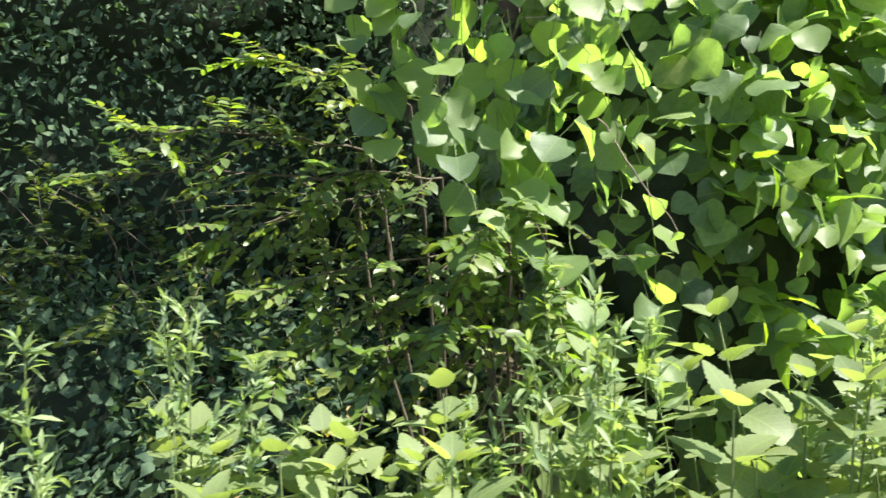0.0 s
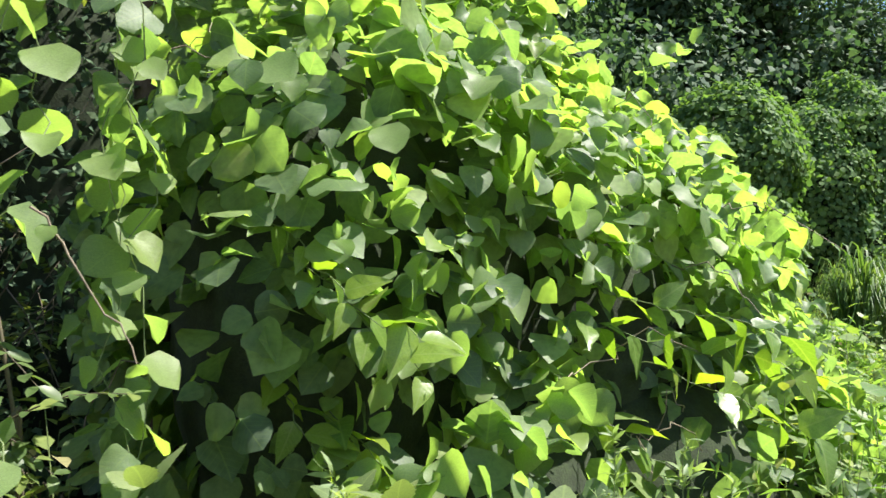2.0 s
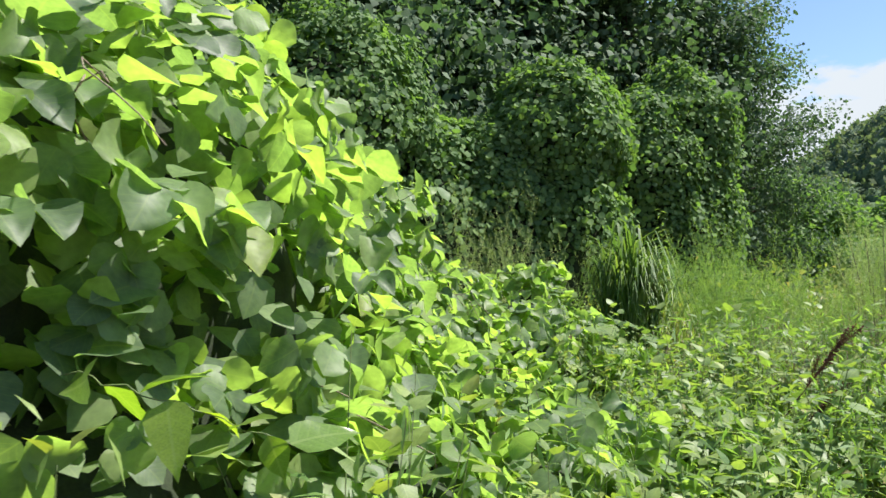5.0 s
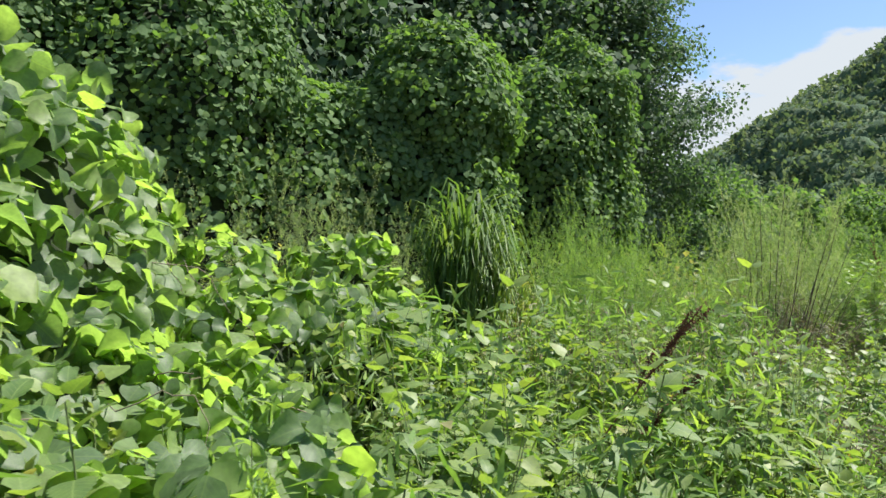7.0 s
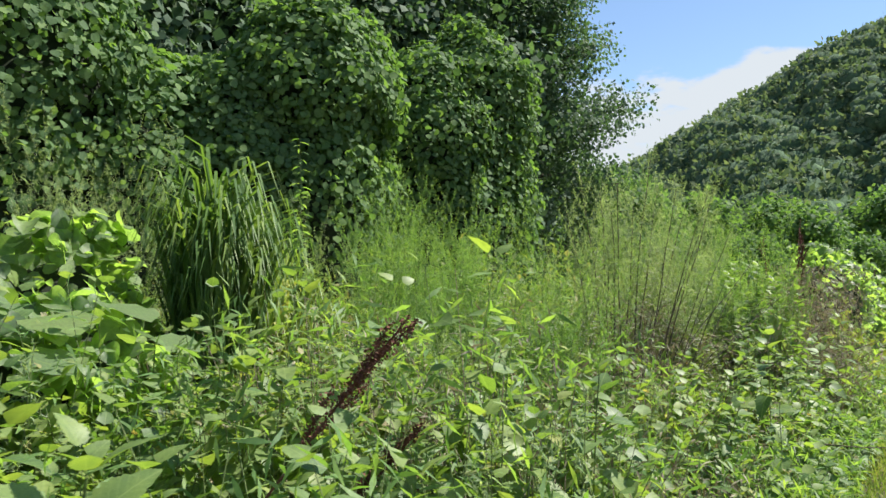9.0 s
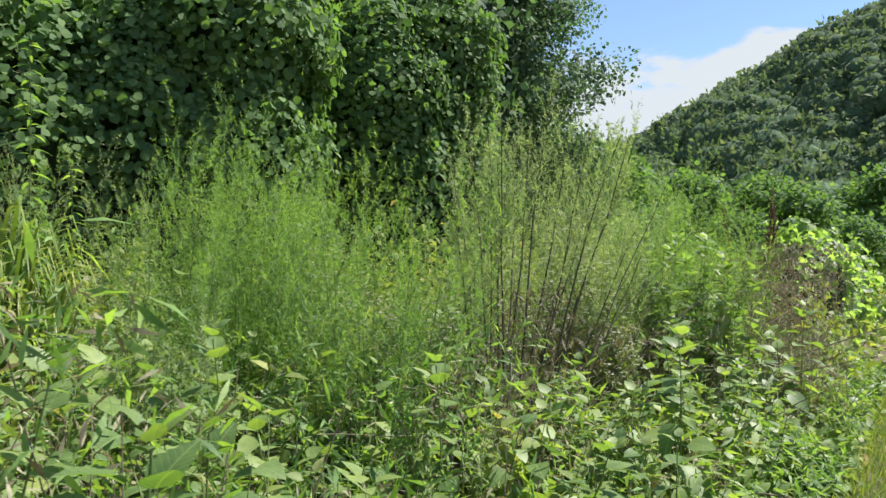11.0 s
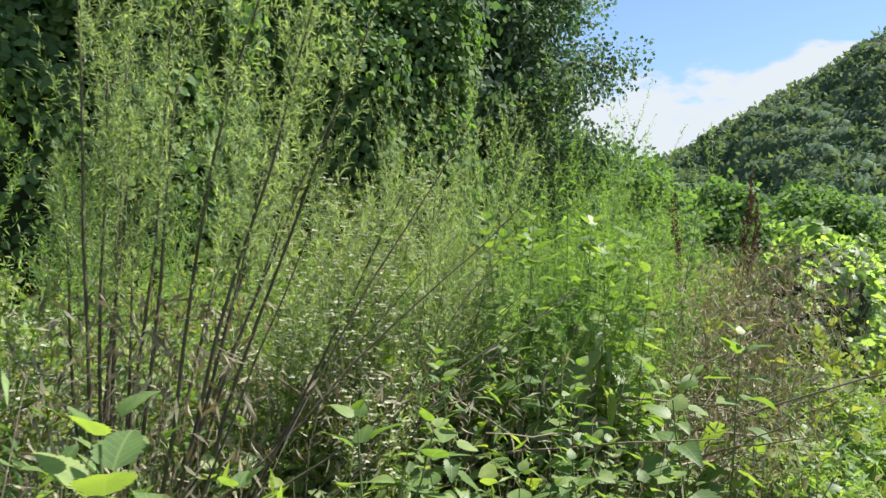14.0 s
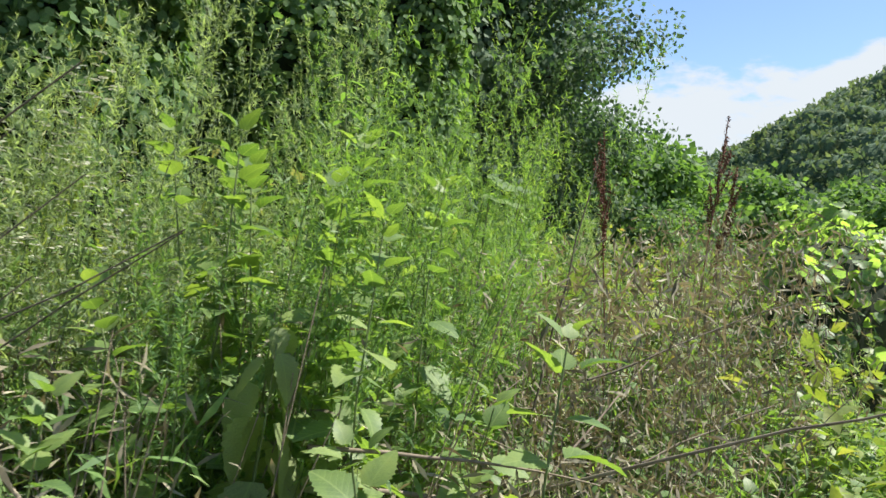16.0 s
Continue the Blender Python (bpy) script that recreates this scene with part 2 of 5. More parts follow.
def unit(v):
    return v / np.maximum(np.linalg.norm(v, axis=-1, keepdims=True), 1e-9)


def blade(widths, fold=0.25, droop=0.15, wave=0.0):
    """A leaf along +y, 1 long, as verts, triangles and uv. widths: half-widths from base to tip, the first and last 0."""
    n = len(widths) - 1
    v, rows = [], []
    for i, w in enumerate(widths):
        y = i / n
        mid = -droop * y * y
        if w == 0:
            v.append((0, y, mid))
            rows.append([len(v) - 1])
        else:
            e = fold * w + wave * math.sin(i * 2.4)
            v += [(-w, y - 0.05 * (w > 0.2), mid + e), (0, y, mid), (w, y - 0.05 * (w > 0.2), mid + fold * w - wave * math.sin(i * 2.1))]
            rows.append([len(v) - 3, len(v) - 2, len(v) - 1])
    f = []
    for a, b in zip(rows, rows[1:]):
        if len(a) == 1:
            f += [(a[0], b[1], b[0]), (a[0], b[2], b[1])]
        elif len(b) == 1:
            f += [(a[0], a[1], b[0]), (a[1], a[2], b[0])]
        else:
            f += [(a[0], a[1], b[1]), (a[0], b[1], b[0]), (a[1], a[2], b[2]), (a[1], b[2], b[1])]
    v = np.array(v, float)
    return v, np.array(f, int), np.stack([v[:, 0] + 0.5, v[:, 1]], 1)


def toothed(n, w, fold=0.2, droop=0.25):
    """An ovate leaf with a saw-toothed edge."""
    ws = []
    for i in range(n + 1):
        y = i / n
        b = w * (math.sin(math.pi * min(1, y ** 0.72)) ** 0.8) if 0 < y < 1 else 0
        ws.append(b * (1.0 if i % 2 else 0.84))
    ws[0] = ws[-1] = 0
    return blade(ws, fold, droop)


def broad(widths, cup=0.5, droop=0.2, wave=0.03, crease=0.08):
    """A broad soft leaf along +y, 1 long: five points across, cupped, with a wavy edge."""
    n = len(widths) - 1
    v, rows = [], []
    for i, w in enumerate(widths):
        y = i / n
        z = -droop * y * y
        if w == 0:
            v.append((0, y, z))
            rows.append([len(v) - 1])
            continue
        row = []
        for j, u in enumerate((-1, -0.5, 0, 0.5, 1)):
            lift = cup * w * w * u * u + crease * w * abs(u) * (1 - abs(u)) + wave * abs(u) ** 2 * math.sin(i * 1.9 + j * 2.1)
            v.append((u * w, y - 0.07 * u * u * (1 - y), z + lift))
            row.append(len(v) - 1)
        rows.append(row)
    f = []
    for a, b in zip(rows, rows[1:]):
        if len(a) == 1:
            f += [(a[0], b[j + 1], b[j]) for j in range(4)]
        elif len(b) == 1:
            f += [(a[j], a[j + 1], b[0]) for j in range(4)]
        else:
            for j in range(4):
                f += [(a[j], a[j + 1], b[j + 1]), (a[j], b[j + 1], b[j])]
    v = np.array(v, float)
    return v, np.array(f, int), np.stack([v[:, 0] + 0.5, v[:, 1]], 1)


L_KUDZU = [broad([0, 0.37, 0.48, 0.53, 0.52, 0.44, 0.27, 0], 0.35, 0.16), broad([0, 0.40, 0.50, 0.53, 0.50, 0.42, 0.25, 0], 0.8, 0.28, 0.05),
           broad([0, 0.34, 0.47, 0.54, 0.54, 0.47, 0.3, 0], -0.4, 0.1, 0.05), broad([0, 0.37, 0.48, 0.51, 0.49, 0.42, 0.26, 0], 1.4, 0.38, 0.04)]
L_KMID = blade([0, 0.44, 0.5, 0.36, 0], 0.2, 0.2)
L_KFAR = blade([0, 0.46, 0.46, 0], 0.12, 0.15)
L_SPROUT = toothed(4, 0.46)
L_RAMIE = [toothed(16, 0.43), toothed(16, 0.38, 0.35, 0.45), toothed(16, 0.45, 0.08, 0.2)]
L_OVATE = blade([0, 0.3, 0.26, 0], 0.3, 0.25)
L_POINTED = [blade([0, 0.2, 0.27, 0.28, 0.24, 0.16, 0.07, 0], 0.3, 0.35, 0.015), blade([0, 0.22, 0.3, 0.27, 0.22, 0.15, 0.06, 0], 0.15, 0.2, 0.02)]
L_DISC = blade([0, 0.42, 0.52, 0.55, 0.54, 0.46, 0.3, 0], 0.08, 0.12, 0.025)
L_LANCE = blade([0, 0.11, 0.10, 0], 0.3, 0.3)
L_FINE = (np.array([(-.075, .4, .02), (0, 0, 0), (.075, .45, .03), (0, 1, -.12)], float), np.array([(0, 1, 2), (0, 2, 3)]), None)
L_OVATE4 = blade([0, 0.3, 0], 0.3, 0.25)
L_OVAL = blade([0, 0.2, 0.24, 0.2, 0], 0.25, 0.2)
L_ROUND = blade([0, 0.32, 0.34, 0], 0.2, 0.1)
L_BIT = (np.array([(-.28, .45, 0), (0, 0, 0), (.28, .5, .04), (0, 1, -.1)], float), np.array([(0, 1, 2), (0, 2, 3)]), None)
L_BIT2 = (np.array([(-.45, .4, .03), (0, 0, 0), (.45, .45, .04), (0, 1, -.1)], float), np.array([(0, 1, 2), (0, 2, 3)]), None)
L_CLUMP = (np.array([(-.5, 0, 0), (.05, .1, .12), (.5, -.02, 0), (.3, .6, -.05), (-.15, .9, .05), (-.45, .5, -.1)], float),
           np.array([(0, 1, 5), (1, 2, 3), (1, 3, 5), (5, 3, 4)]), None)
L_GRASS = (np.array([(-.012, 0, 0), (.012, 0, 0), (-.012, .4, -.03), (.012, .4, -.03), (-.009, .75, -.16), (.009, .75, -.16), (0, 1, -.38)], float),
           np.array([(0, 1, 3), (0, 3, 2), (2, 3, 5), (2, 5, 4), (4, 5, 6)]), None)


def raw_mesh(name, v, f, uv=None, smooth=True):
    me = bpy.data.meshes.new(name)
    v, f = np.asarray(v, np.float32), np.asarray(f, np.int32)
    me.vertices.add(len(v))
    me.vertices.foreach_set("co", v.ravel())
    me.loops.add(f.size)
    me.loops.foreach_set("vertex_index", f.ravel())
    k = f.shape[1]
    me.polygons.add(len(f))
    me.polygons.foreach_set("loop_start", np.arange(0, f.size, k, dtype=np.int32))
    me.polygons.foreach_set("use_smooth", np.full(len(f), smooth))
    if uv is not None:
        layer = me.uv_layers.new(name="UVMap")
        layer.data.foreach_set("uv", np.asarray(uv, np.float32)[f.ravel()].ravel())
    me.update(calc_edges=True)
    me.validate()
    return me


class Heap:
    """Gathers many small shapes into one mesh."""

    def __init__(self):
        self.v, self.f, self.uv, self.n = [], [], [], 0

    def add(self, v, f, uv=None):
        self.v.append(v)
        self.f.append(f + self.n)
        self.uv.append(uv if uv is not None else np.zeros((len(v), 2)))
        self.n += len(v)

    def scatter(self, shape, pos, tip, nor, size):
        """Copies of a leaf shape at pos, its length along tip, its upper side towards nor."""
        sv, sf, suv = shape
        pos, tip, nor = np.asarray(pos, float), unit(np.asarray(tip, float)), np.asarray(nor, float)
        if len(pos) == 0:
            return
        size = np.broadcast_to(np.asarray(size, float), (len(pos),))
        nor = unit(nor - tip * (nor * tip).sum(1, keepdims=True))
        side = np.cross(tip, nor)
        v = pos[:, None] + size[:, None, None] * (sv[None, :, 0:1] * side[:, None] + sv[None, :, 1:2] * tip[:, None] + sv[None, :, 2:3] * nor[:, None])
        f = sf[None] + (np.arange(len(pos)) * len(sv))[:, None, None]
        self.add(v.reshape(-1, 3), f.reshape(-1, 3), np.tile(suv, (len(pos), 1)) if suv is not None else None)

    def tube(self, pts, r0, r1, sides=5):
        pts = np.asarray(pts, float)
        n = len(pts)
        d = unit(np.gradient(pts, axis=0))
        ref = np.where(np.abs(d[:, 2:3]) < 0.9, np.array([[0, 0, 1.0]]), np.array([[1.0, 0, 0]]))
        a = unit(np.cross(d, ref))
        b = np.cross(d, a)
        r = np.linspace(r0, r1, n)[:, None, None]
        an = np.linspace(0, 2 * math.pi, sides, endpoint=False)
        v = pts[:, None] + r * (np.cos(an)[None, :, None] * a[:, None] + np.sin(an)[None, :, None] * b[:, None])
        f = []
        for i in range(n - 1):
            for j in range(sides):
                p, q = i * sides + j, i * sides + (j + 1) % sides
                f += [(p, q, q + sides), (p, q + sides, p + sides)]
        self.add(v.reshape(-1, 3), np.array(f))

    def mesh(self, name, mat):
        me = raw_mesh(name, np.concatenate(self.v), np.concatenate(self.f), np.concatenate(self.uv))
        me.materials.append(mat)
        return me


def part(name, shape, mat, parent, label="", kind=""):
    """One mesh under a thing; shape is a Heap or a mesh."""
    me = shape.mesh(name, mat) if isinstance(shape, Heap) else shape
    ob = new(name, me)
    ob.parent = parent
    return tagged(ob, label=label, kind=kind)


def thing(name, at, label, category, group="", kind=""):
    ob = new(name)
    ob.location = at
    ob.empty_display_size = 0.1
    return tagged(ob, label, category, group, kind)


def jitter(n, s):
    return rng.normal(0, s, (n, 3))


def bend(p0, direction, length, sag=0.2, n=6, wob=0.03):
    """A stem's line: starts at p0, sags by its own weight, and wanders a little."""
    d = unit(np.asarray(direction, float))
    s = np.linspace(0, 1, n)[:, None]
    w = np.cumsum(rng.normal(0, wob * length / n, (n, 3)), 0)
    w[0] = 0
    return np.asarray(p0, float) + d * s * length + np.array([0, 0, -sag * length]) * s ** 2 + w


def along(pts, s):
    """Places at the fractions s along a line."""
    k = np.asarray(s) * (len(pts) - 1)
    i = np.clip(k.astype(int), 0, len(pts) - 2)
    fr = (k - i)[:, None]
    return pts[i] * (1 - fr) + pts[i + 1] * fr


def bumps(p, scale):
    """Cheap smooth bumps from -1 to 1."""
    x, y, z = (p * scale).T
    return (np.sin(x * 1.7 + 1.3 * np.sin(y * 1.1)) + np.sin(y * 2.1 + 1.7 * np.sin(z * 1.3)) + np.sin(z * 1.9 + 1.1 * np.sin(x * 1.5))) / 3


def blob_points(blobs, count, rough=0.12, low=0.0, shrink=1.0):
    """Places and outward normals on the joined surface of ellipsoids (centre, radii), above the height low."""
    area = np.array([(b[3] * b[4] + b[4] * b[5] + b[3] * b[5]) for b in blobs])
    P, N = [], []
    for b, k in zip(blobs, (area / area.sum() * count * 1.6).astype(int)):
        c, r = np.array(b[:3], float), np.array(b[3:], float) * shrink
        d = unit(rng.normal(size=(k, 3)))
        p = c + d * r * (1 + rough * bumps(c + d * r, 2.2) + rough * 0.5 * bumps(c + d * r, 5.1))[:, None]
        n = unit(d / r)
        keep = p[:, 2] > low
        for o in blobs:
            if o is not b:
                q = (p - np.array(o[:3])) / (np.array(o[3:]) * shrink)
                keep &= (q * q).sum(1) > 0.86
        P.append(p[keep])
        N.append(n[keep])
    return np.concatenate(P), np.concatenate(N)


def ball(heap, c, r, rough=0.1, nu=28, nv=16):
    """A lumpy closed body."""
    u, v = np.meshgrid(np.linspace(0, 2 * math.pi, nu, endpoint=False), np.linspace(0.02, math.pi - 0.02, nv))
    d = np.stack([np.cos(u) * np.sin(v), np.sin(u) * np.sin(v), np.cos(v)], -1).reshape(-1, 3)
    p = np.array(c) + d * np.array(r)
    p = np.array(c) + d * np.array(r) * (1 + rough * bumps(p, 2.6) + rough * 0.4 * bumps(p, 7.0))[:, None]
    f = []
    for i in range(nv - 1):
        for j in range(nu):
            a, b = i * nu + j, i * nu + (j + 1) % nu
            f += [(a, a + nu, b + nu), (a, b + nu, b)]
    heap.add(p, np.array(f))

# ---- ground, hill and far woods ----
def ground_height(x, y):
    return 0.05 * np.sin(x * 0.7 + 0.4 * y) * np.sin(y * 0.5) + 0.0 * x


def build_ground():
    xs = np.concatenate([np.linspace(-600, -12, 12), np.linspace(-10, 34, 90), np.linspace(38, 600, 14)])
    ys = np.concatenate([np.linspace(-600, -6, 12), np.linspace(-4, 26, 62), np.linspace(30, 600, 14)])
    X, Y = np.meshgrid(xs, ys)
    v = np.stack([X, Y, ground_height(X, Y) - 0.06], -1).reshape(-1, 3)
    nx = len(xs)
    f = [(j * nx + i, j * nx + i + 1, (j + 1) * nx + i + 1, (j + 1) * nx + i) for j in range(len(ys) - 1) for i in range(nx - 1)]
    me = raw_mesh("ground", v, np.array(f))
    me.materials.append(M_SOIL)
    tagged(new("ground", me), "brown earth under rank summer weeds", "ground", kind="structure")


build_ground()

HILL_AT = np.array([8.0, 3.0])


def hill_point(a, r):
    """The wooded hill by the bearing a (degrees to the east of north) and the distance r."""
    slope = np.interp(a, [38, 44, 49, 51, 53.4, 56.4, 60, 63, 66.5, 72, 84, 100, 125], [3, 5, 7.6, 8.3, 9.5, 11.7, 13.3, 14.9, 16.4, 18, 19.5, 19, 12])
    rise = np.clip((r - 140) / 180, 0, 1)
    z = 320 * np.tan(np.radians(slope)) * (rise * rise * (3 - 2 * rise)) + np.clip(r - 320, 0, 200) * 0.03
    ar = np.radians(a)
    return np.stack([HILL_AT[0] + r * np.sin(ar), HILL_AT[1] + r * np.cos(ar), z + 3.0 * np.sin(ar * 40 + r * 0.05) * rise * (1 - rise) * 4], -1)


def build_hill():
    A, Rr = np.meshgrid(np.linspace(38, 125, 80), np.linspace(136, 400, 40))
    v = hill_point(A.ravel(), Rr.ravel())
    v[:, 2] -= 2.5
    n = 80
    f = [(j * n + i, j * n + i + 1, (j + 1) * n + i + 1, (j + 1) * n + i) for j in range(39) for i in range(n - 1)]
    me = raw_mesh("hill", v, np.array(f))
    me.materials.append(M_HILLGROUND)
    tagged(new("hill", me), "steep hill covered in green broadleaf forest", "hill", kind="structure")
    h, g = Heap(), Heap()
    count = 2000
    a, r = rng.uniform(47, 80, count), 142 + 190 * rng.random(count) ** 0.75
    base = hill_point(a, r)
    rad = rng.uniform(2.4, 6.0, count)
    for c, q in zip(base, rad):
        lift = c + np.array([0, 0, q * 0.55])
        ball(g, lift, np.array([q, q, q * rng.uniform(0.7, 1.1)]) * 0.93, 0.2, 10, 6)
        k = 80
        d = unit(rng.normal(size=(k, 3)))
        d[:, 2] = np.abs(d[:, 2]) * 1.1 - 0.2
        p = lift + d * q * (1 + 0.14 * bumps(d * q + lift, 1.3))[:, None] * rng.uniform(0.92, 1.08, (k, 1))
        h.scatter(L_BIT, p, unit(d) * 0.3 + jitter(k, 0.6), unit(d) + jitter(k, 0.45), rng.uniform(0.18, 0.46, k) * q)
    tagged(new("hill_crowns", g.mesh("hill_crowns", M_HILLCROWN)), "rounded tree crowns packed over the hillside", "forest", kind="stuff")
    ob = new("hill_woods", h.mesh("hill_woods", M_HILL))
    tagged(ob, "dense sunlit broadleaf forest covering the hillside", "forest", kind="stuff")


build_hill()


def tree(name, at, height, radius, label, leaves=7000, size=0.28, trunk=0.16, low=0.25, mat=None, shape=None, limbs=34):
    """A trunk with limbs and a crown of leaf clumps gathered round the limb ends."""
    root = thing(name, at, label, "tree", "forest edge trees")
    reseed(int(height * 10 + leaves))
    th = Heap()
    line = bend((0, 0, -0.1), (rng.normal(0, .05), rng.normal(0, .05), 1), height * 0.86, 0, 8, 0.05)
    th.tube(line, trunk, trunk * 0.2, 8)
    part("trunk", th, M_BARK, root)
    ends = []
    for i in range(limbs):
        lh = Heap()
        s = low + (0.98 - low) * (i + rng.random()) / limbs
        p0 = along(line, np.array([s]))[0]
        an = i * 2.4 + rng.normal(0, .2)
        ln = radius * (1.05 - 0.6 * max(0, s - 0.45) / 0.55) * rng.uniform(0.75, 1.1)
        b = bend(p0, (math.cos(an), math.sin(an), 0.35), ln, 0.12, 6, 0.1)
        lh.tube(b, trunk * 0.35, 0.015, 5)
        part("limb", lh, M_BARK, root)
        ends += list(along(b, np.array([0.35, 0.5, 0.65, 0.8, 0.92, 1.0])))
    ends.append(line[-1])
    ends = np.array(ends)
    ch = Heap()
    k = rng.integers(0, len(ends), leaves)
    off = unit(rng.normal(size=(leaves, 3))) * rng.random((leaves, 1)) ** 0.6 * radius * 0.38 * np.array([1, 1, 0.75])
    p = ends[k] + off
    out = unit(off + (p - np.array([0, 0, height * 0.55])) * 0.25)
    ch.scatter(shape or L_CLUMP, p, out * 0.5 + np.array([0, 0, -0.3]) + jitter(leaves, 0.5), out + np.array([0, 0, 0.5]) + jitter(leaves, 0.4), rng.uniform(0.5, 1.2, leaves) * size)
    part("crown", ch, mat or M_TREE, root, kind="stuff")
    return root


DARK = "tall dark green broadleaf tree at the forest edge"
proto = tree("forest_tree", (24.2, 23.0, 0), 15.5, 3.7, "tall dark tree with an uneven crown beside the field", 60000, 0.15, 0.22, 0.02, None, L_BIT2)
proto2 = tree("forest_tree", (20.5, 23.5, 0), 16.5, 4.2, DARK, 19000, 0.29, 0.24, 0.06, None, L_BIT2)
proto3 = tree("forest_tree", (14.5, 22.5, 0), 17.0, 4.2, DARK, 19000, 0.29, 0.24, 0.06, None, L_BIT2)
for i, (x, y, s) in enumerate([(9.5, 22, 1.0), (4.5, 21.5, 1.05), (-0.5, 19, 1.0), (17.5, 27, 1.1), (11.5, 26.5, 1.1), (6.5, 26, 1.1), (1, 25, 1.1), (23.5, 28, 1.0), (-5, 16, 1.0), (-9, 11, 1.0), (28, 29.5, 1.0), (21, 32, 1.15)]):
    m = pose(x, y, 0, 0, 0, 70 * i) @ Matrix.Scale(s, 4)
    c = copy_thing((proto2, proto3)[i % 2], m)
    c.scale = (s, s, s)
bush = tree("field_edge_tree", (38.0, 30.0, 0), 6.0, 2.8, "round green tree at the foot of the hill", 6500, 0.26, 0.14, 0.04, M_KUDZU_FAR, L_BIT2, 14)
for i, (x, y, s) in enumerate([(34, 25.5, .8), (43, 29, 1.1), (47, 26, 1.1), (44, 22.5, .9), (52, 22, 1.2), (48, 17, .9), (55, 17, 1.2), (40, 35, 1.2), (60, 24, 1.4), (35, 20.5, .6), (40, 18, .6), (58, 11, 1.1), (47, 11, .8), (30, 25, .75), (31.5, 28, 1.0), (29, 30, 1.2), (36, 33, 1.3), (27.5, 19.5, .5), (30, 21.5, .6), (29, 23.8, .95), (31.5, 24, .9), (33, 27, 1.1)]):
    c = copy_thing(bush, pose(x, y, 0, 0, 0, 50 * i))
    s *= 1.1
    c.scale = (s, s, s)


# ---- kudzu ----
def kudzu_leaves(n, N, up=0.55):
    """Tip and face directions of hanging leaves on a slope with the normals N."""
    tip = np.array([0, 0, -0.62]) + N * 0.4 + jitter(n, 0.55)
    face = N * 0.75 + np.array([0, 0, up]) + jitter(n, 0.42)
    return tip, face


def threes(P, N, up, size, loose=0.42):
    """Three leaflets to a stalk: places, tips, faces and sizes."""
    n = len(P)
    tip = unit(np.array([0, 0, -0.62]) + N * 0.4 + jitter(n, 0.5))
    face = N * 0.8 + np.array([0, 0, up]) + jitter(n, loose)
    face = unit(face - tip * (face * tip).sum(1, keepdims=True))
    side = np.cross(tip, face)
    s = size * np.clip(rng.normal(1, 0.2, n), 0.5, 1.5)
    Q, T, F, S = [P], [tip], [face + jitter(n, 0.12)], [s]
    for sg in (-1, 1):
        Q.append(P - tip * (0.28 * s)[:, None] + side * sg * 0.04 * s[:, None])
        T.append(side * sg + tip * 0.22 + jitter(n, 0.16) + np.array([0, 0, -0.2]))
        F.append(face + jitter(n, 0.26))
        S.append(s * rng.uniform(0.8, 1.0, n))
    return np.concatenate(Q), np.concatenate(T), np.concatenate(F), np.concatenate(S)


# Leaves are thinned here so the near-black filler reads as deep shade.
HOLLOWS = [(2.2, 3.05, 1.45, 0.3), (2.5, 3.1, 1.15, 0.4), (0.7, 2.85, 1.45, 0.3), (0.75, 2.7, 0.8, 0.42), (1.35, 2.55, 0.7, 0.32), (1.9, 2.6, 0.8, 0.3), (2.45, 2.85, 1.5, 0.24), (2.45, 2.85, 1.05, 0.38), (2.75, 2.95, 0.75, 0.4), (3.3, 3.2, 0.8, 0.34), (2.6, 3.0, 1.35, 0.18), (1.65, 2.75, 1.35, 0.17), (0.3, 3.0, 1.5, 0.4)]


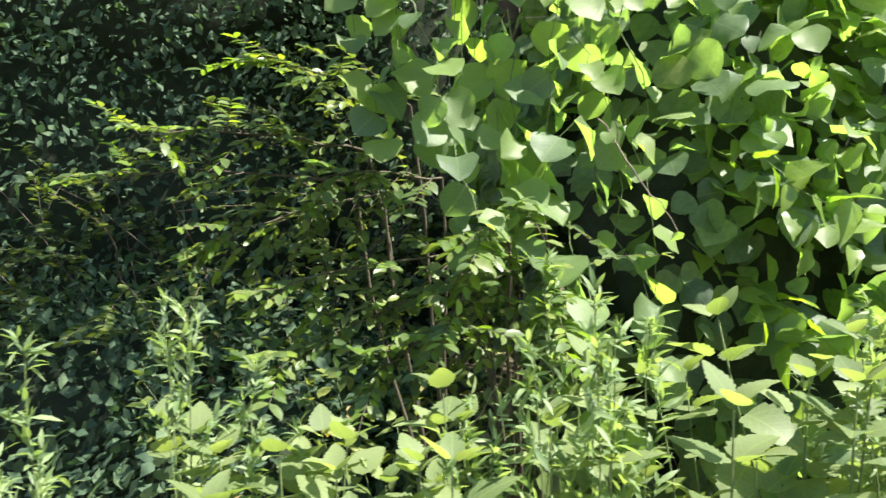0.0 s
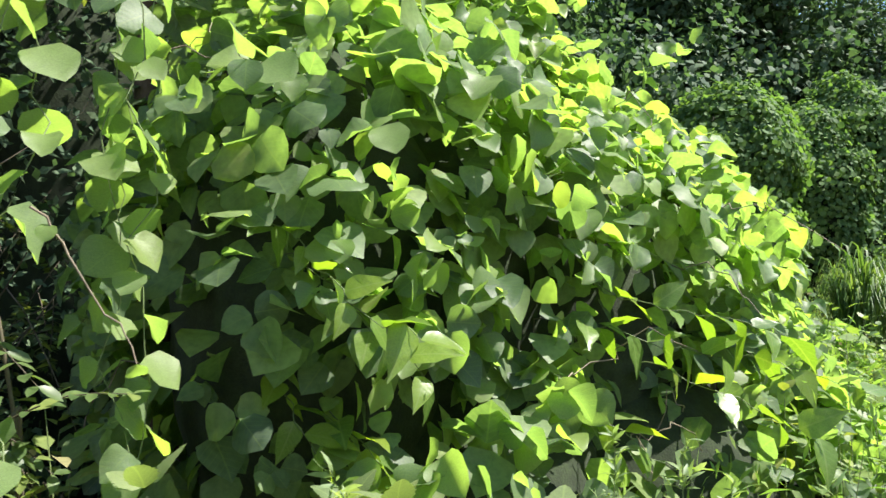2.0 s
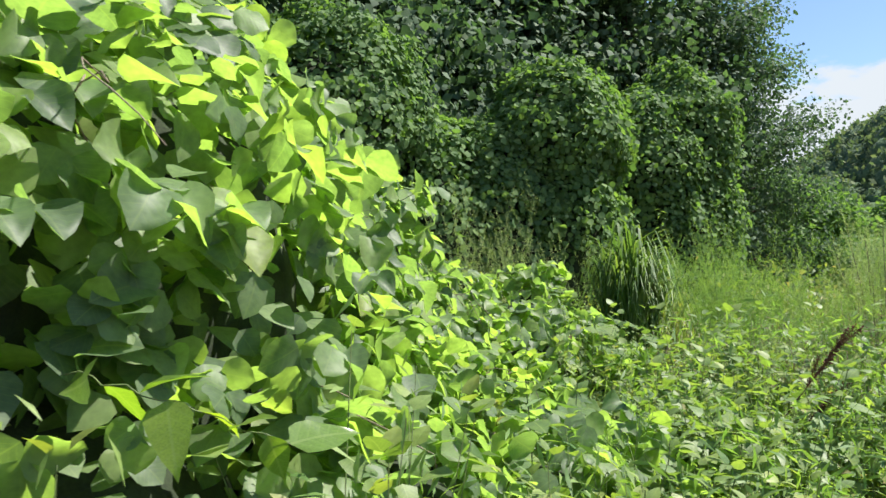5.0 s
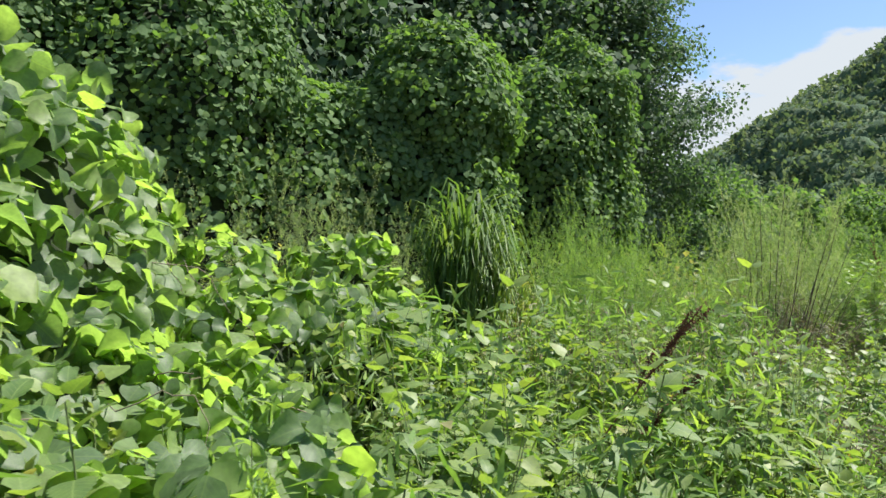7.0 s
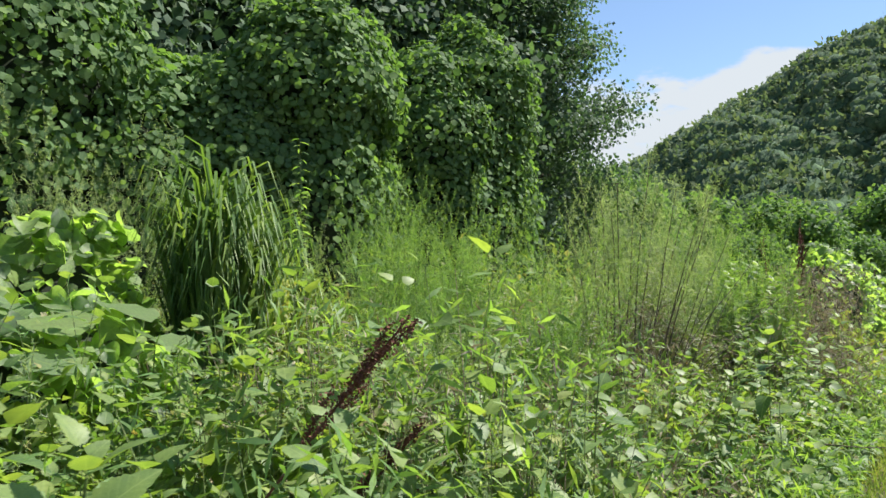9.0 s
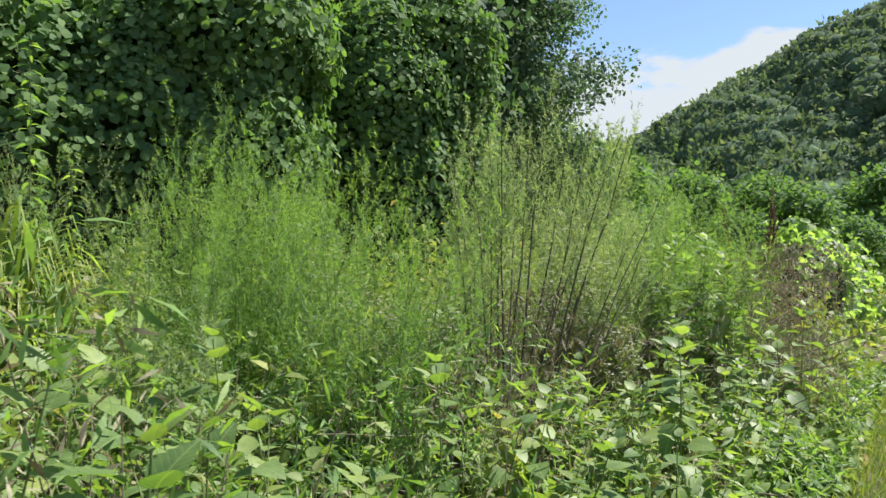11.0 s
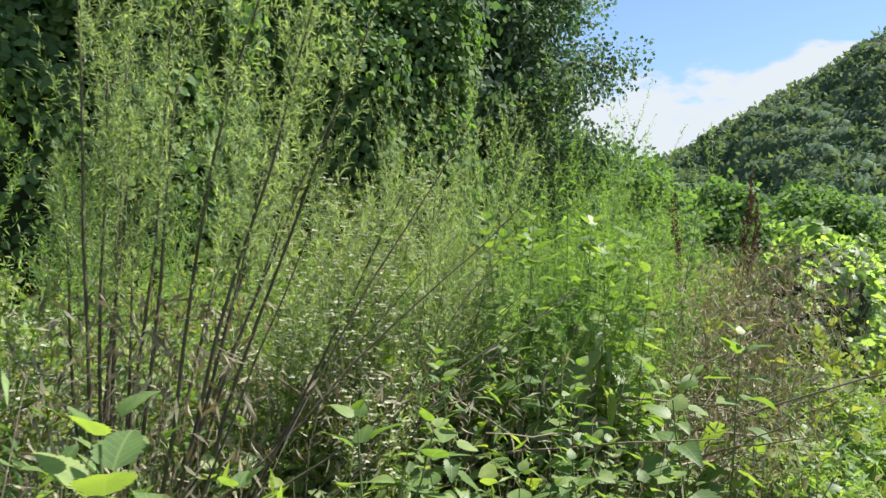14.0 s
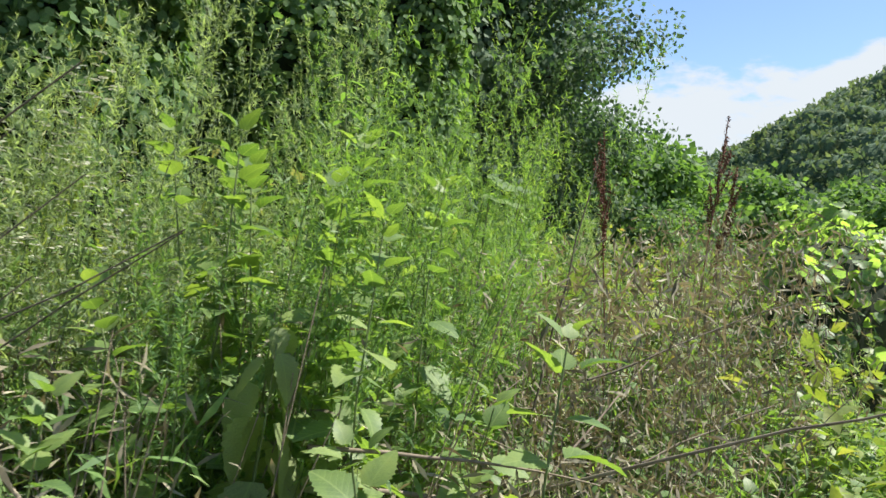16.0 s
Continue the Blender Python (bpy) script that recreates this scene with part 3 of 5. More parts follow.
def kudzu_body(name, at, blobs, count, size, label, category, group="", pieces=0, near=None, far=False, vines=30, layers=2, up=0.55, low=0.02, thick=1.2):
    root = thing(name, at, label, category, group)
    at = np.array(at)
    # Filler bodies added behind the leaves, painted as dark as the shade there.
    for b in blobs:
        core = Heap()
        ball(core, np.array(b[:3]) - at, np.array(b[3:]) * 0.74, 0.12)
        part("dark_filler", core, M_CORE, root, "dark filler body coloured as shade under the leaves")
    h = Heap()
    single = []
    for layer in range(layers):
        P, N = blob_points(blobs, count if layer == 0 else int(count * (0.65, 0.5)[layer - 1]), 0.12, low, (1.0, 0.92, 0.84)[layer])
        P = P + N * rng.uniform(-0.06, 0.10, (len(P), 1)) * (1 if not far else 1.6)
        # Sparser leaves low down let the dark filler stand in for shade.
        if far:
            keep = rng.random(len(P)) < np.clip(0.8 + 0.5 * N[:, 2] + 0.2 * N[:, 0], 0.6, 1) * np.clip(0.1 + (P[:, 2] - 1.6) / 2.2, 0.06, 1)
            P, N = P[keep], N[keep]
        else:
            keep = rng.random(len(P)) < np.clip(0.35 + P[:, 2] * thick, 0, 1)
            P, N = P[keep], N[keep]
            for hx, hy, hz, hr in HOLLOWS if layer < 2 else []:
                gone = (((P - np.array([hx, hy, hz])) ** 2).sum(1) < hr * hr) & (rng.random(len(P)) < 0.78)
                P, N = P[~gone], N[~gone]
        if far:
            n = len(P)
            tip = np.array([0, 0, -0.55]) + N * 0.25 + jitter(n, 0.5)
            h.scatter(L_KFAR, P - at, tip, N + np.array([0, 0, 0.1]) + jitter(n, 0.2), size * np.clip(rng.normal(1, 0.24, n), 0.45, 1.6))
            continue
        if layer == 0:
            pick = rng.random(len(P)) < 0.31
            P, tip, face, s = threes(P[pick], N[pick], up, size)
        else:
            tip, face = kudzu_leaves(len(P), N, up)
            s = size * np.clip(rng.normal(1, 0.24, len(P)), 0.45, 1.6)
        n = len(P)
        order = np.arange(n)
        if pieces and layer == 0:
            d = np.linalg.norm((P - np.array(near))[:, :], axis=1)
            order = np.argsort(d)
            single = [(P[i] - at, tip[i], face[i], s[i]) for i in order[:pieces]]
            order = order[pieces:]
        for j, shape in enumerate(L_KUDZU if layer == 0 else [L_KMID] * 4):
            o = order[j::4]
            h.scatter(shape, P[o] - at, tip[o], face[o], s[o])
    part("foliage", h, M_KUDZU_FAR if far else M_KUDZU, root, kind="stuff")
    if vines:
        P, N = blob_points(blobs, 600, 0.1, 0.2)
        for i in rng.choice(len(P), min(vines, len(P)), replace=False):
            vh = Heap()
            d = N[i] * 0.5 + jitter(1, 0.8)[0] + np.array([0, 0, 0.3])
            vh.tube(bend(P[i] - at - N[i] * 0.1, d, rng.uniform(0.35, 0.9), 0.75, 12, 0.5), 0.003, 0.0016, 4)
            part("vine", vh, M_DRYSTEM if not far else M_GREENSTEM, root, "thin pale climbing vine")
    meshes = []
    for j, (v, f, uv) in enumerate(L_KUDZU):
        me = raw_mesh("leaf", v, f, uv)
        me.materials.append(M_KUDZU)
        meshes.append(me)
    for i, (p, t, nn, s) in enumerate(single):
        ob = new("leaf", meshes[i % 4])
        ob.parent = root
        t = Vector(t).normalized()
        nn = Vector(nn)
        nn = (nn - t * nn.dot(t)).normalized()
        sd = t.cross(nn)
        m3 = Matrix((sd, t, nn)).transposed()
        ob.matrix_basis = Matrix.Translation(Vector(p)) @ m3.to_4x4() @ Matrix.Scale(float(s), 4)
    return root


reseed(11)
MOUND = [(1.15, 3.5, 1.45, 0.75, 1.0, 1.45), (1.55, 3.95, 1.5, 0.9, 1.3, 1.3), (1.5, 4.4, 1.6, 1.3, 1.35, 1.9), (2.05, 4.28, 1.3, 1.35, 1.35, 1.6), (2.85, 4.75, 1.1, 1.15, 1.45, 1.75),
         (3.75, 5.8, 0.7, 0.95, 1.2, 1.9), (4.5, 5.9, 0.3, 0.75, 0.9, 1.2), (1.6, 3.8, 0.7, 1.1, 1.35, 1.0), (2.6, 4.05, 0.6, 1.3, 1.25, 0.95), (4.5, 6.6, 1.0, 0.75, 1.0, 1.6)]
FLANK = [(4.0, 4.6, 0.35, 0.62, 0.65, 1.05), (3.9, 4.1, 0.2, 0.78, 0.65, 0.85), (4.75, 5.5, 0.3, 0.55, 0.8, 0.95), (5.0, 7.4, 0.8, 0.6, 0.8, 1.25), (4.85, 4.5, 0.0, 0.95, 0.8, 0.88), (5.2, 5.5, 0.0, 0.8, 0.8, 0.95)]
PATCH = [(6.3, 6.85, 0.4, 0.8, 0.65, 1.0), (6.9, 6.95, 0.35, 0.5, 0.45, 1.0), (5.75, 6.7, 0.4, 0.65, 0.55, 0.95), (5.7, 7.3, 0.5, 0.6, 0.7, 1.1), (7.0, 8.1, 0.6, 0.7, 0.5, 1.15)]
kudzu_body("kudzu_mound", (2.0, 4.2, 0), MOUND, 12500, 0.118, "tall mound smothered in broad green kudzu leaves", "vine thicket", pieces=160, near=(1.6, 2.6, 1.6), vines=60, layers=3, thick=0.5, up=1.0)
kudzu_body("kudzu_flank", (4.4, 5.0, 0), FLANK, 5200, 0.108, "low sunlit kudzu spilling over the weeds", "vine thicket", pieces=90, near=(4.4, 4.0, 0.9), vines=14, up=0.9)
kudzu_body("kudzu_patch", (6.5, 6.9, 0), PATCH, 2700, 0.115, "low kudzu patch beside tall grass clump", "vine thicket", pieces=70, near=(6.6, 6.0, 0.9), vines=10, up=0.9)
kudzu_body("kudzu_bank", (19.6, 9.7, 0), [(19.6, 9.7, 0.9, 1.1, 0.7, 1.25), (21.7, 10.7, 0.8, 1.8, 1.0, 1.3)], 1500, 0.115, "broad sunlit kudzu bank along the track", "vine thicket", vines=12, up=0.8)
kudzu_body("kudzu_covered_tree", (7.3, 16.4, 0), [(7.2, 16.4, 4.4, 2.3, 1.7, 3.0), (7.2, 16.4, 2.0, 2.5, 1.7, 3.2), (4.0, 16.8, 4.0, 2.4, 1.7, 3.9), (9.6, 16.3, 2.2, 1.7, 1.4, 3.0)], 30000, 0.125, "dead tree draped head to foot in kudzu", "vine-covered tree", "kudzu-covered trees", far=True, vines=20)
kudzu_body("kudzu_covered_tree", (12.4, 15.9, 0), [(12.5, 16.0, 5.0, 1.65, 1.5, 1.7), (12.4, 16.0, 2.6, 1.75, 1.4, 3.0), (11.2, 16.1, 2.6, 1.5, 1.3, 2.9)], 21000, 0.125, "rounded tree draped in pale kudzu leaves", "vine-covered tree", "kudzu-covered trees", far=True, vines=16)
kudzu_body("kudzu_covered_tree", (17.6, 17.8, 0), [(17.9, 17.9, 5.8, 1.5, 1.5, 2.1), (17.5, 17.8, 2.9, 2.1, 1.5, 3.3), (16.3, 17.6, 4.6, 1.4, 1.4, 2.3)], 21000, 0.125, "tower of kudzu over a tree stump", "vine-covered tree", "kudzu-covered trees", far=True, vines=16)


# ---- thicket beside the mound ----
reseed(21)


def shrub(at, lean, height, label, n_stems=7, leaf=0.035, per=220, mat=None):
    root = thing("thicket_shrub", at, label, "shrub", "thicket shrubs")
    lh = Heap()
    for i in range(n_stems):
        sh = Heap()
        an = rng.uniform(0, 6.28)
        d = np.array([math.cos(an) * 0.5, math.sin(an) * 0.5, 1.0]) + np.array(lean)
        st = bend((rng.normal(0, .1), rng.normal(0, .1), 0), d, height * rng.uniform(0.8, 1.15), 0.25, 9, 0.08)
        sh.tube(st, 0.009, 0.003, 5)
        for s in rng.uniform(0.25, 1, 9):
            p0 = along(st, np.array([s]))[0]
            br = bend(p0, np.array(lean) + jitter(1, 0.7)[0] + np.array([0, 0, 0.1]), rng.uniform(0.3, 0.75), 0.25, 6, 0.06)
            sh.tube(br, 0.004, 0.0015, 4)
            k = per // 9
            q = along(br, rng.uniform(0.1, 1, k))
            dr = unit(br[-1] - br[0])
            sd = unit(np.cross(dr, [0, 0, 1.0]))
            sg = rng.choice([-1, 1], k)[:, None]
            lh.scatter(L_ROUND, q, sd * sg + dr * 0.5 + jitter(k, 0.25), np.array([0, 0, 1.0]) + jitter(k, 0.35), leaf * rng.uniform(0.6, 1.3, k))
        part("stem", sh, M_DARKSTEM, root)
    part("foliage", lh, mat or M_SHRUB, root, kind="stuff")
    return root


for at, lean, hgt in [((-1.9, 4.8, 0), (0.1, -0.2, 0), 2.3), ((-1.1, 5.0, 0), (0, -0.2, 0), 2.9), ((-3.0, 4.8, 0), (0, -0.2, 0), 2.6)]:
    shrub(at, lean, hgt, "small-leaved shrub reaching out of deep shade", 8, 0.05, 300)


def reaching_shrub(at, branches, label, leaf=0.052):
    """A shrub whose long side branches reach out of the shade, each with ranks of oval leaves."""
    root = thing("reaching_shrub", at, label, "shrub", "thicket shrubs")
    at = np.array(at)
    for p0, p1 in branches:
        p0, p1 = np.array(p0) - at, np.array(p1) - at
        bh, lh, yh = Heap(), Heap(), Heap()
        ln = np.linalg.norm(p1 - p0)
        bh.tube(np.concatenate([bend((0, 0, 0), p0, np.linalg.norm(p0), 0, 6, 0.04)[:-1], p0[None]]), 0.008, 0.005, 5)
        main = bend(p0, (p1 - p0) + np.array([0, 0, 0.12 * ln]), ln, 0.14, 10, 0.08)
        bh.tube(main, 0.005, 0.0015, 5)
        for s_ in np.linspace(0.08, 1.0, 15):
            q0 = along(main, np.array([s_]))[0]
            d = unit(p1 - p0) * rng.uniform(0.3, 1.0) + jitter(1, 0.45)[0]
            tw = bend(q0, d, rng.uniform(0.16, 0.34) * (1.15 - 0.5 * s_), 0.18, 5, 0.06)
            bh.tube(tw, 0.0022, 0.001, 4)
            k = 14
            f_ = np.repeat(np.linspace(0.15, 1, k // 2), 2)
            q = along(tw, f_)
            dr = unit(tw[-1] - tw[0])
            sd = unit(np.cross(dr, [0.05, 0, 1.0]))
            sg = np.tile([-1, 1], k // 2)[:, None]
            # More leaves towards the branch end take the brighter colour, painting lit tips.
            base_leaf = rng.random(k) < 1.05 - 0.55 * s_
            tp, nr, sz = sd * sg + dr * 0.75 + jitter(k, 0.2), np.array([0.15, -0.2, 1.0]) + jitter(k, 0.3), leaf * rng.uniform(0.7, 1.2, k)
            lh.scatter(L_OVAL, q[base_leaf], tp[base_leaf], nr[base_leaf], sz[base_leaf])
            yh.scatter(L_OVAL, q[~base_leaf], tp[~base_leaf], nr[~base_leaf], sz[~base_leaf] * 0.9)
        branch = part("branch", bh, M_DARKSTEM, root)
        part("foliage", lh, M_SHRUB, branch, kind="stuff")
        part("young_foliage", yh, M_SHOOT, branch, "twig-end leaves in a lighter colour, as lit tips", "stuff")


REACH = "small-leaved shrub holding long leafy sprays into the light"
reaching_shrub((-0.05, 2.9, 0), [((-0.3, 2.6, 1.6), (-1.05, 2.3, 1.62)), ((-0.25, 2.6, 1.7), (-0.9, 2.2, 1.8)), ((-0.2, 2.55, 1.55), (-0.7, 2.3, 1.42)), ((-0.1, 2.6, 1.85), (-0.55, 2.4, 2.0)), ((0.0, 2.6, 1.6), (-0.35, 2.2, 1.62))], REACH)
reaching_shrub((0.25, 2.7, 0), [((0.1, 2.4, 1.35), (-0.5, 2.1, 1.3)), ((0.1, 2.35, 1.3), (-0.45, 2.0, 1.12)), ((0.2, 2.3, 1.4), (0.0, 1.95, 1.2)), ((0.2, 2.3, 1.3), (-0.15, 2.0, 1.05)), ((0.3, 2.3, 1.5), (0.1, 1.95, 1.42)), ((0.35, 2.3, 1.3), (0.3, 1.95, 1.15))], REACH)


def hedge(at, blobs, count, size, label):
    root = thing("thicket_hedge", at, label, "hedge", "thicket hedges")
    at = np.array(at)
    # Added filler that closes the hedge; its dark colour imitates shade.
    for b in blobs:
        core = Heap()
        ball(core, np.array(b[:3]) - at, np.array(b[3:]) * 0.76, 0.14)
        part("dark_filler", core, M_CORE, root, "dark filler body coloured as shade behind the hedge leaves")
    h = Heap()
    P, N = blob_points(blobs, count, 0.16, 0.05)
    n = len(P)
    P = P + N * rng.uniform(-0.25, 0.25, (n, 1))
    h.scatter(L_BIT, P - at, N * 0.3 + np.array([0, 0, -0.2]) + jitter(n, 0.7), N * 0.6 + np.array([0, 0, 0.5]) + jitter(n, 0.4), size * rng.uniform(0.4, 1.3, n))
    part("foliage", h, M_TREE, root, kind="stuff")


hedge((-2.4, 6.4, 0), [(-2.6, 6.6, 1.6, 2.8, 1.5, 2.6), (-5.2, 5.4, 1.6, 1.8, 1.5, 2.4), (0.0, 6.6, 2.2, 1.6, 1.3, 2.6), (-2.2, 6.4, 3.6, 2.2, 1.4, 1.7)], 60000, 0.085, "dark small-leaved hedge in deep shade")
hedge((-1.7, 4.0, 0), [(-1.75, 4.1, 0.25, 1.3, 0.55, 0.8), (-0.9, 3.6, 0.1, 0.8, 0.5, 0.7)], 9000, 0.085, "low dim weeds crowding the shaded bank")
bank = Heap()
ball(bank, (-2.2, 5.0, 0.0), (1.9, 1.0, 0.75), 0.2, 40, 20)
tagged(new("earth_bank", bank.mesh("earth_bank", M_EARTH)), "bare brown earth bank, its colour darkened for shade", "bank", kind="structure")
for x, y, hgt in [(-4.2, 8.6, 8.5), (-1.2, 8.8, 8.5)]:  # behind the thicket
    tree("thicket_tree", (x, y, 0), hgt, 2.9, "dark leafy tree added to shade the thicket", 22000, 0.07, 0.1, 0.12, M_SHRUB, L_BIT, 20)
# Added tree with its crown above the view, only there to cast shade.
tree("thicket_tree", (0.6, 4.4, 0), 6.2, 2.0, "dark leafy tree added to shade the thicket", 9000, 0.09, 0.1, 0.6, M_SHRUB, L_BIT, 20)


# ---- tall weeds ----
reseed(22)


def leafy_spire(sh, lh, base, direction, height, shape, size, branches=26, leaves=34, top=0.12, sag=0.05, bare=0.3, r=0.004):
    """A tall herb: one stalk, side twigs that shorten upwards, narrow leaves on them."""
    st = bend(base, direction, height, sag, 9, 0.04)
    sh.tube(st, r, r * 0.3, 5)
    for s in np.linspace(bare, 0.98, branches) + rng.normal(0, 0.012, branches):
        s = min(s, 1.0)
        p0 = along(st, np.array([s]))[0]
        an = rng.uniform(0, 6.28)
        ln = height * (top + 0.22 * (1 - s)) * rng.uniform(0.6, 1.2)
        br = bend(p0, (math.cos(an), math.sin(an), 0.9 + 1.2 * s), ln, -0.1, 5, 0.06)
        k = leaves
        q = along(br, rng.random(k) ** 0.8)
        d = unit(br[-1] - br[0])
        lh.scatter(shape, q, d * 0.7 + jitter(k, 0.55), np.array([0, 0, 1.0]) + jitter(k, 0.6), size * rng.uniform(0.5, 1.3, k) * (1.15 - 0.5 * s))
    return st


def mugwort(at, height, stems, spread, label, mat=None, stem_mat=None, shape=None, size=0.04, branches=30, leaves=52, name="mugwort", bare=0.3, top=0.10, lean=(0, 0), r=0.004):
    root = thing(name, at, label, "weed", "tall weeds of the field")
    for i in range(stems):
        sh, lh = Heap(), Heap()
        a = rng.uniform(0, 6.28)
        q = rng.random() ** 0.5
        d = (math.cos(a) * spread * q + lean[0], math.sin(a) * spread * q + lean[1], 1)
        leafy_spire(sh, lh, (math.cos(a) * 0.15 * q, math.sin(a) * 0.15 * q, 0), d, height * rng.uniform(0.72, 1.05), shape or L_FINE, size, branches, leaves, top, 0.05, bare, r)
        stalk = part("stalk", sh, stem_mat or M_GREENSTEM, root)
        part("foliage", lh, mat or M_MUGWORT, stalk, kind="stuff")
    return root


mugwort((11.05, 6.95, 0), 2.5, 17, 0.32, "tall grey-green mugwort with dark bare stalks", stem_mat=M_DARKSTEM, bare=0.55, top=0.08, lean=(0.12, -0.03), leaves=56, r=0.009)
mugwort((13.1, 8.2, 0), 2.75, 12, 0.25, "tall blue-green mugwort spires", bare=0.3)
mugwort((13.8, 8.0, 0), 2.5, 14, 0.26, "feathery light green mugwort", M_FEATHER, bare=0.2)
mugwort((14.6, 8.4, 0), 2.4, 14, 0.3, "feathery light green mugwort", M_FEATHER, bare=0.15)
mugwort((10.05, 8.7, 0), 2.5, 20, 0.3, "bright green feathery bushy weed", M_FEATHER, bare=0.1, top=0.12)
mugwort((9.4, 8.3, 0), 2.0, 12, 0.35, "bright green feathery bushy weed", M_FEATHER, bare=0.1, top=0.12)
mugwort((7.4, 9.9, 0), 2.9, 11, 0.22, "tall pale mugwort spires before dark trees", bare=0.15)
mugwort((6.4, 10.2, 0), 2.6, 8, 0.25, "tall pale mugwort spires before dark trees", bare=0.15)
mugwort((5.3, 9.8, 0), 2.4, 6, 0.25, "tall pale mugwort spires before dark trees", bare=0.15)
mugwort((8.6, 10.0, 0), 2.3, 8, 0.3, "tall pale mugwort spires before dark trees", bare=0.15)
mugwort((11.8, 10.5, 0), 2.0, 10, 0.4, "feathery light green mugwort", M_FEATHER, bare=0.1)
mugwort((16.0, 10.0, 0), 2.1, 12, 0.4, "feathery light green mugwort", M_FEATHER, bare=0.1)
for x, y, hgt, m_ in [(6.9, 9.3, 2.2, 0), (7.9, 9.5, 2.3, 0), (8.5, 9.1, 2.0, 1), (9.4, 9.7, 2.1, 0), (10.9, 9.6, 2.0, 1), (6.0, 8.9, 1.9, 0), (11.9, 9.0, 1.8, 1), (9.2, 7.4, 1.6, 1), (8.9, 6.7, 1.3, 0), (9.9, 6.9, 1.5, 1)]:
    mugwort((x, y, 0), hgt, 7, 0.3, "tall pale mugwort spires before dark trees" if not m_ else "feathery light green mugwort", M_FEATHER if m_ else None, bare=0.12)
for x, y, hgt, n_, m_ in [(9.75, 8.0, 2.3, 16, 1), (10.1, 8.05, 2.25, 14, 1), (9.95, 6.7, 1.9, 11, 1), (12.75, 7.05, 1.6, 9, 1), (13.15, 7.15, 1.7, 9, 1), (13.35, 7.5, 1.9, 10, 1), (13.0, 7.5, 1.8, 8, 0), (12.2, 7.9, 2.1, 9, 0),
                          (14.2, 8.9, 2.1, 10, 1), (15.4, 9.2, 1.9, 10, 0), (17.0, 9.8, 1.7, 9, 1), (18.6, 10.8, 1.8, 9, 1), (15.0, 10.4, 2.0, 10, 0), (13.0, 9.8, 2.0, 9, 0), (16.6, 11.4, 2.0, 9, 1), (20.0, 11.8, 1.9, 9, 1)]:
    mugwort((x, y, 0), hgt, n_, 0.38, "bright green feathery bushy weed" if m_ else "grey-green mugwort with fine plumes", M_FEATHER if m_ else None, bare=0.1, top=0.12)
mugwort((12.2, 7.3, 0), 2.0, 8, 0.3, "grey-green mugwort beside dark bare stalks", bare=0.3)


def goldenrod(at, height, label):
    root = thing("tall_herb", at, label, "weed", "tall leafy herbs")
    sh, lh = Heap(), Heap()
    st = bend((0, 0, 0), (rng.normal(0, .06), rng.normal(0, .06), 1), height, 0.02, 8, 0.03)
    sh.tube(st, 0.006, 0.002, 5)
    k = 70
    s = np.linspace(0.3, 1, k)
    an = np.arange(k) * 2.4
    d = np.stack([np.cos(an), np.sin(an), np.full(k, 0.25)], 1)
    lh.scatter(blade([0, .1, .13, .09, 0], .2, .55), along(st, s), d, np.array([0, 0, 1.0]) + jitter(k, .15), 0.15 * (1.25 - 0.8 * s))
    part("stalk", sh, M_GREENSTEM, root)
    part("foliage", lh, M_FEATHER, root, kind="stuff")


for at, hg in [((8.61, 7.7, 0), 2.45), ((13.8, 8.0, 0), 2.25), ((8.9, 8.6, 0), 2.0), ((12.6, 9.2, 0), 2.1), ((13.2, 7.2, 0), 1.9)]:
    goldenrod(at, hg, "single tall herb with narrow whorled leaves")


def grass_clump(at, height, radius, blades, label, mat, name="grass_clump"):
    root = thing(name, at, label, "grass", "tall grass clumps")
    h = Heap()
    wide = (np.array([(-.005, 0, 0), (.005, 0, 0), (-.006, .45, -.01), (.006, .45, -.01), (-.0055, .75, -.035), (.0055, .75, -.035), (-.004, .91, -.1), (.004, .91, -.1), (-.003, .93, -.17), (.003, .93, -.17), (0, .82, -.25)], float),
            np.array([(0, 1, 3), (0, 3, 2), (2, 3, 5), (2, 5, 4), (4, 5, 7), (4, 7, 6), (6, 7, 9), (6, 9, 8), (8, 9, 10)]), None)
    wide[0][:] *= np.array([1.3, 1, 0.65])
    a, q = rng.uniform(0, 6.28, blades), rng.random(blades) ** 0.5
    p = np.stack([np.cos(a) * q * radius * 0.4, np.sin(a) * q * radius * 0.4, np.zeros(blades)], 1)
    o = np.stack([np.cos(a), np.sin(a), np.zeros(blades)], 1)
    tip = o * (0.05 * q[:, None]) + np.array([0, 0, 1.0]) + jitter(blades, 0.04)
    h.scatter(wide, p, tip, -o + jitter(blades, 0.5), height * (0.5 + 0.55 * rng.random(blades) ** 0.6 * (1 - 0.45 * q)))
    part("foliage", h, mat, root, kind="stuff")
    cr = Heap()
    ball(cr, (0, 0, 0.1), (radius * 0.4, radius * 0.4, 0.22), 0.15, 14, 8)
    part("crown_base", cr, M_DRYSTEM, root, "straw-coloured matted base")


grass_clump((7.8, 7.42, 0), 2.35, 0.34, 850, "large arching clump of green silver grass", M_SILVER)
grass_clump((8.35, 7.8, 0), 1.75, 0.7, 380, "thin pale grass beside the large clump", M_GRASS)


# ---- toothed nettles of the verge ----
reseed(23)


LEAF_ME = []
for v_, f_, uv_ in L_RAMIE:
    me_ = raw_mesh("leaf", v_, f_, uv_)
    me_.materials.append(M_RAMIE)
    LEAF_ME.append(me_)
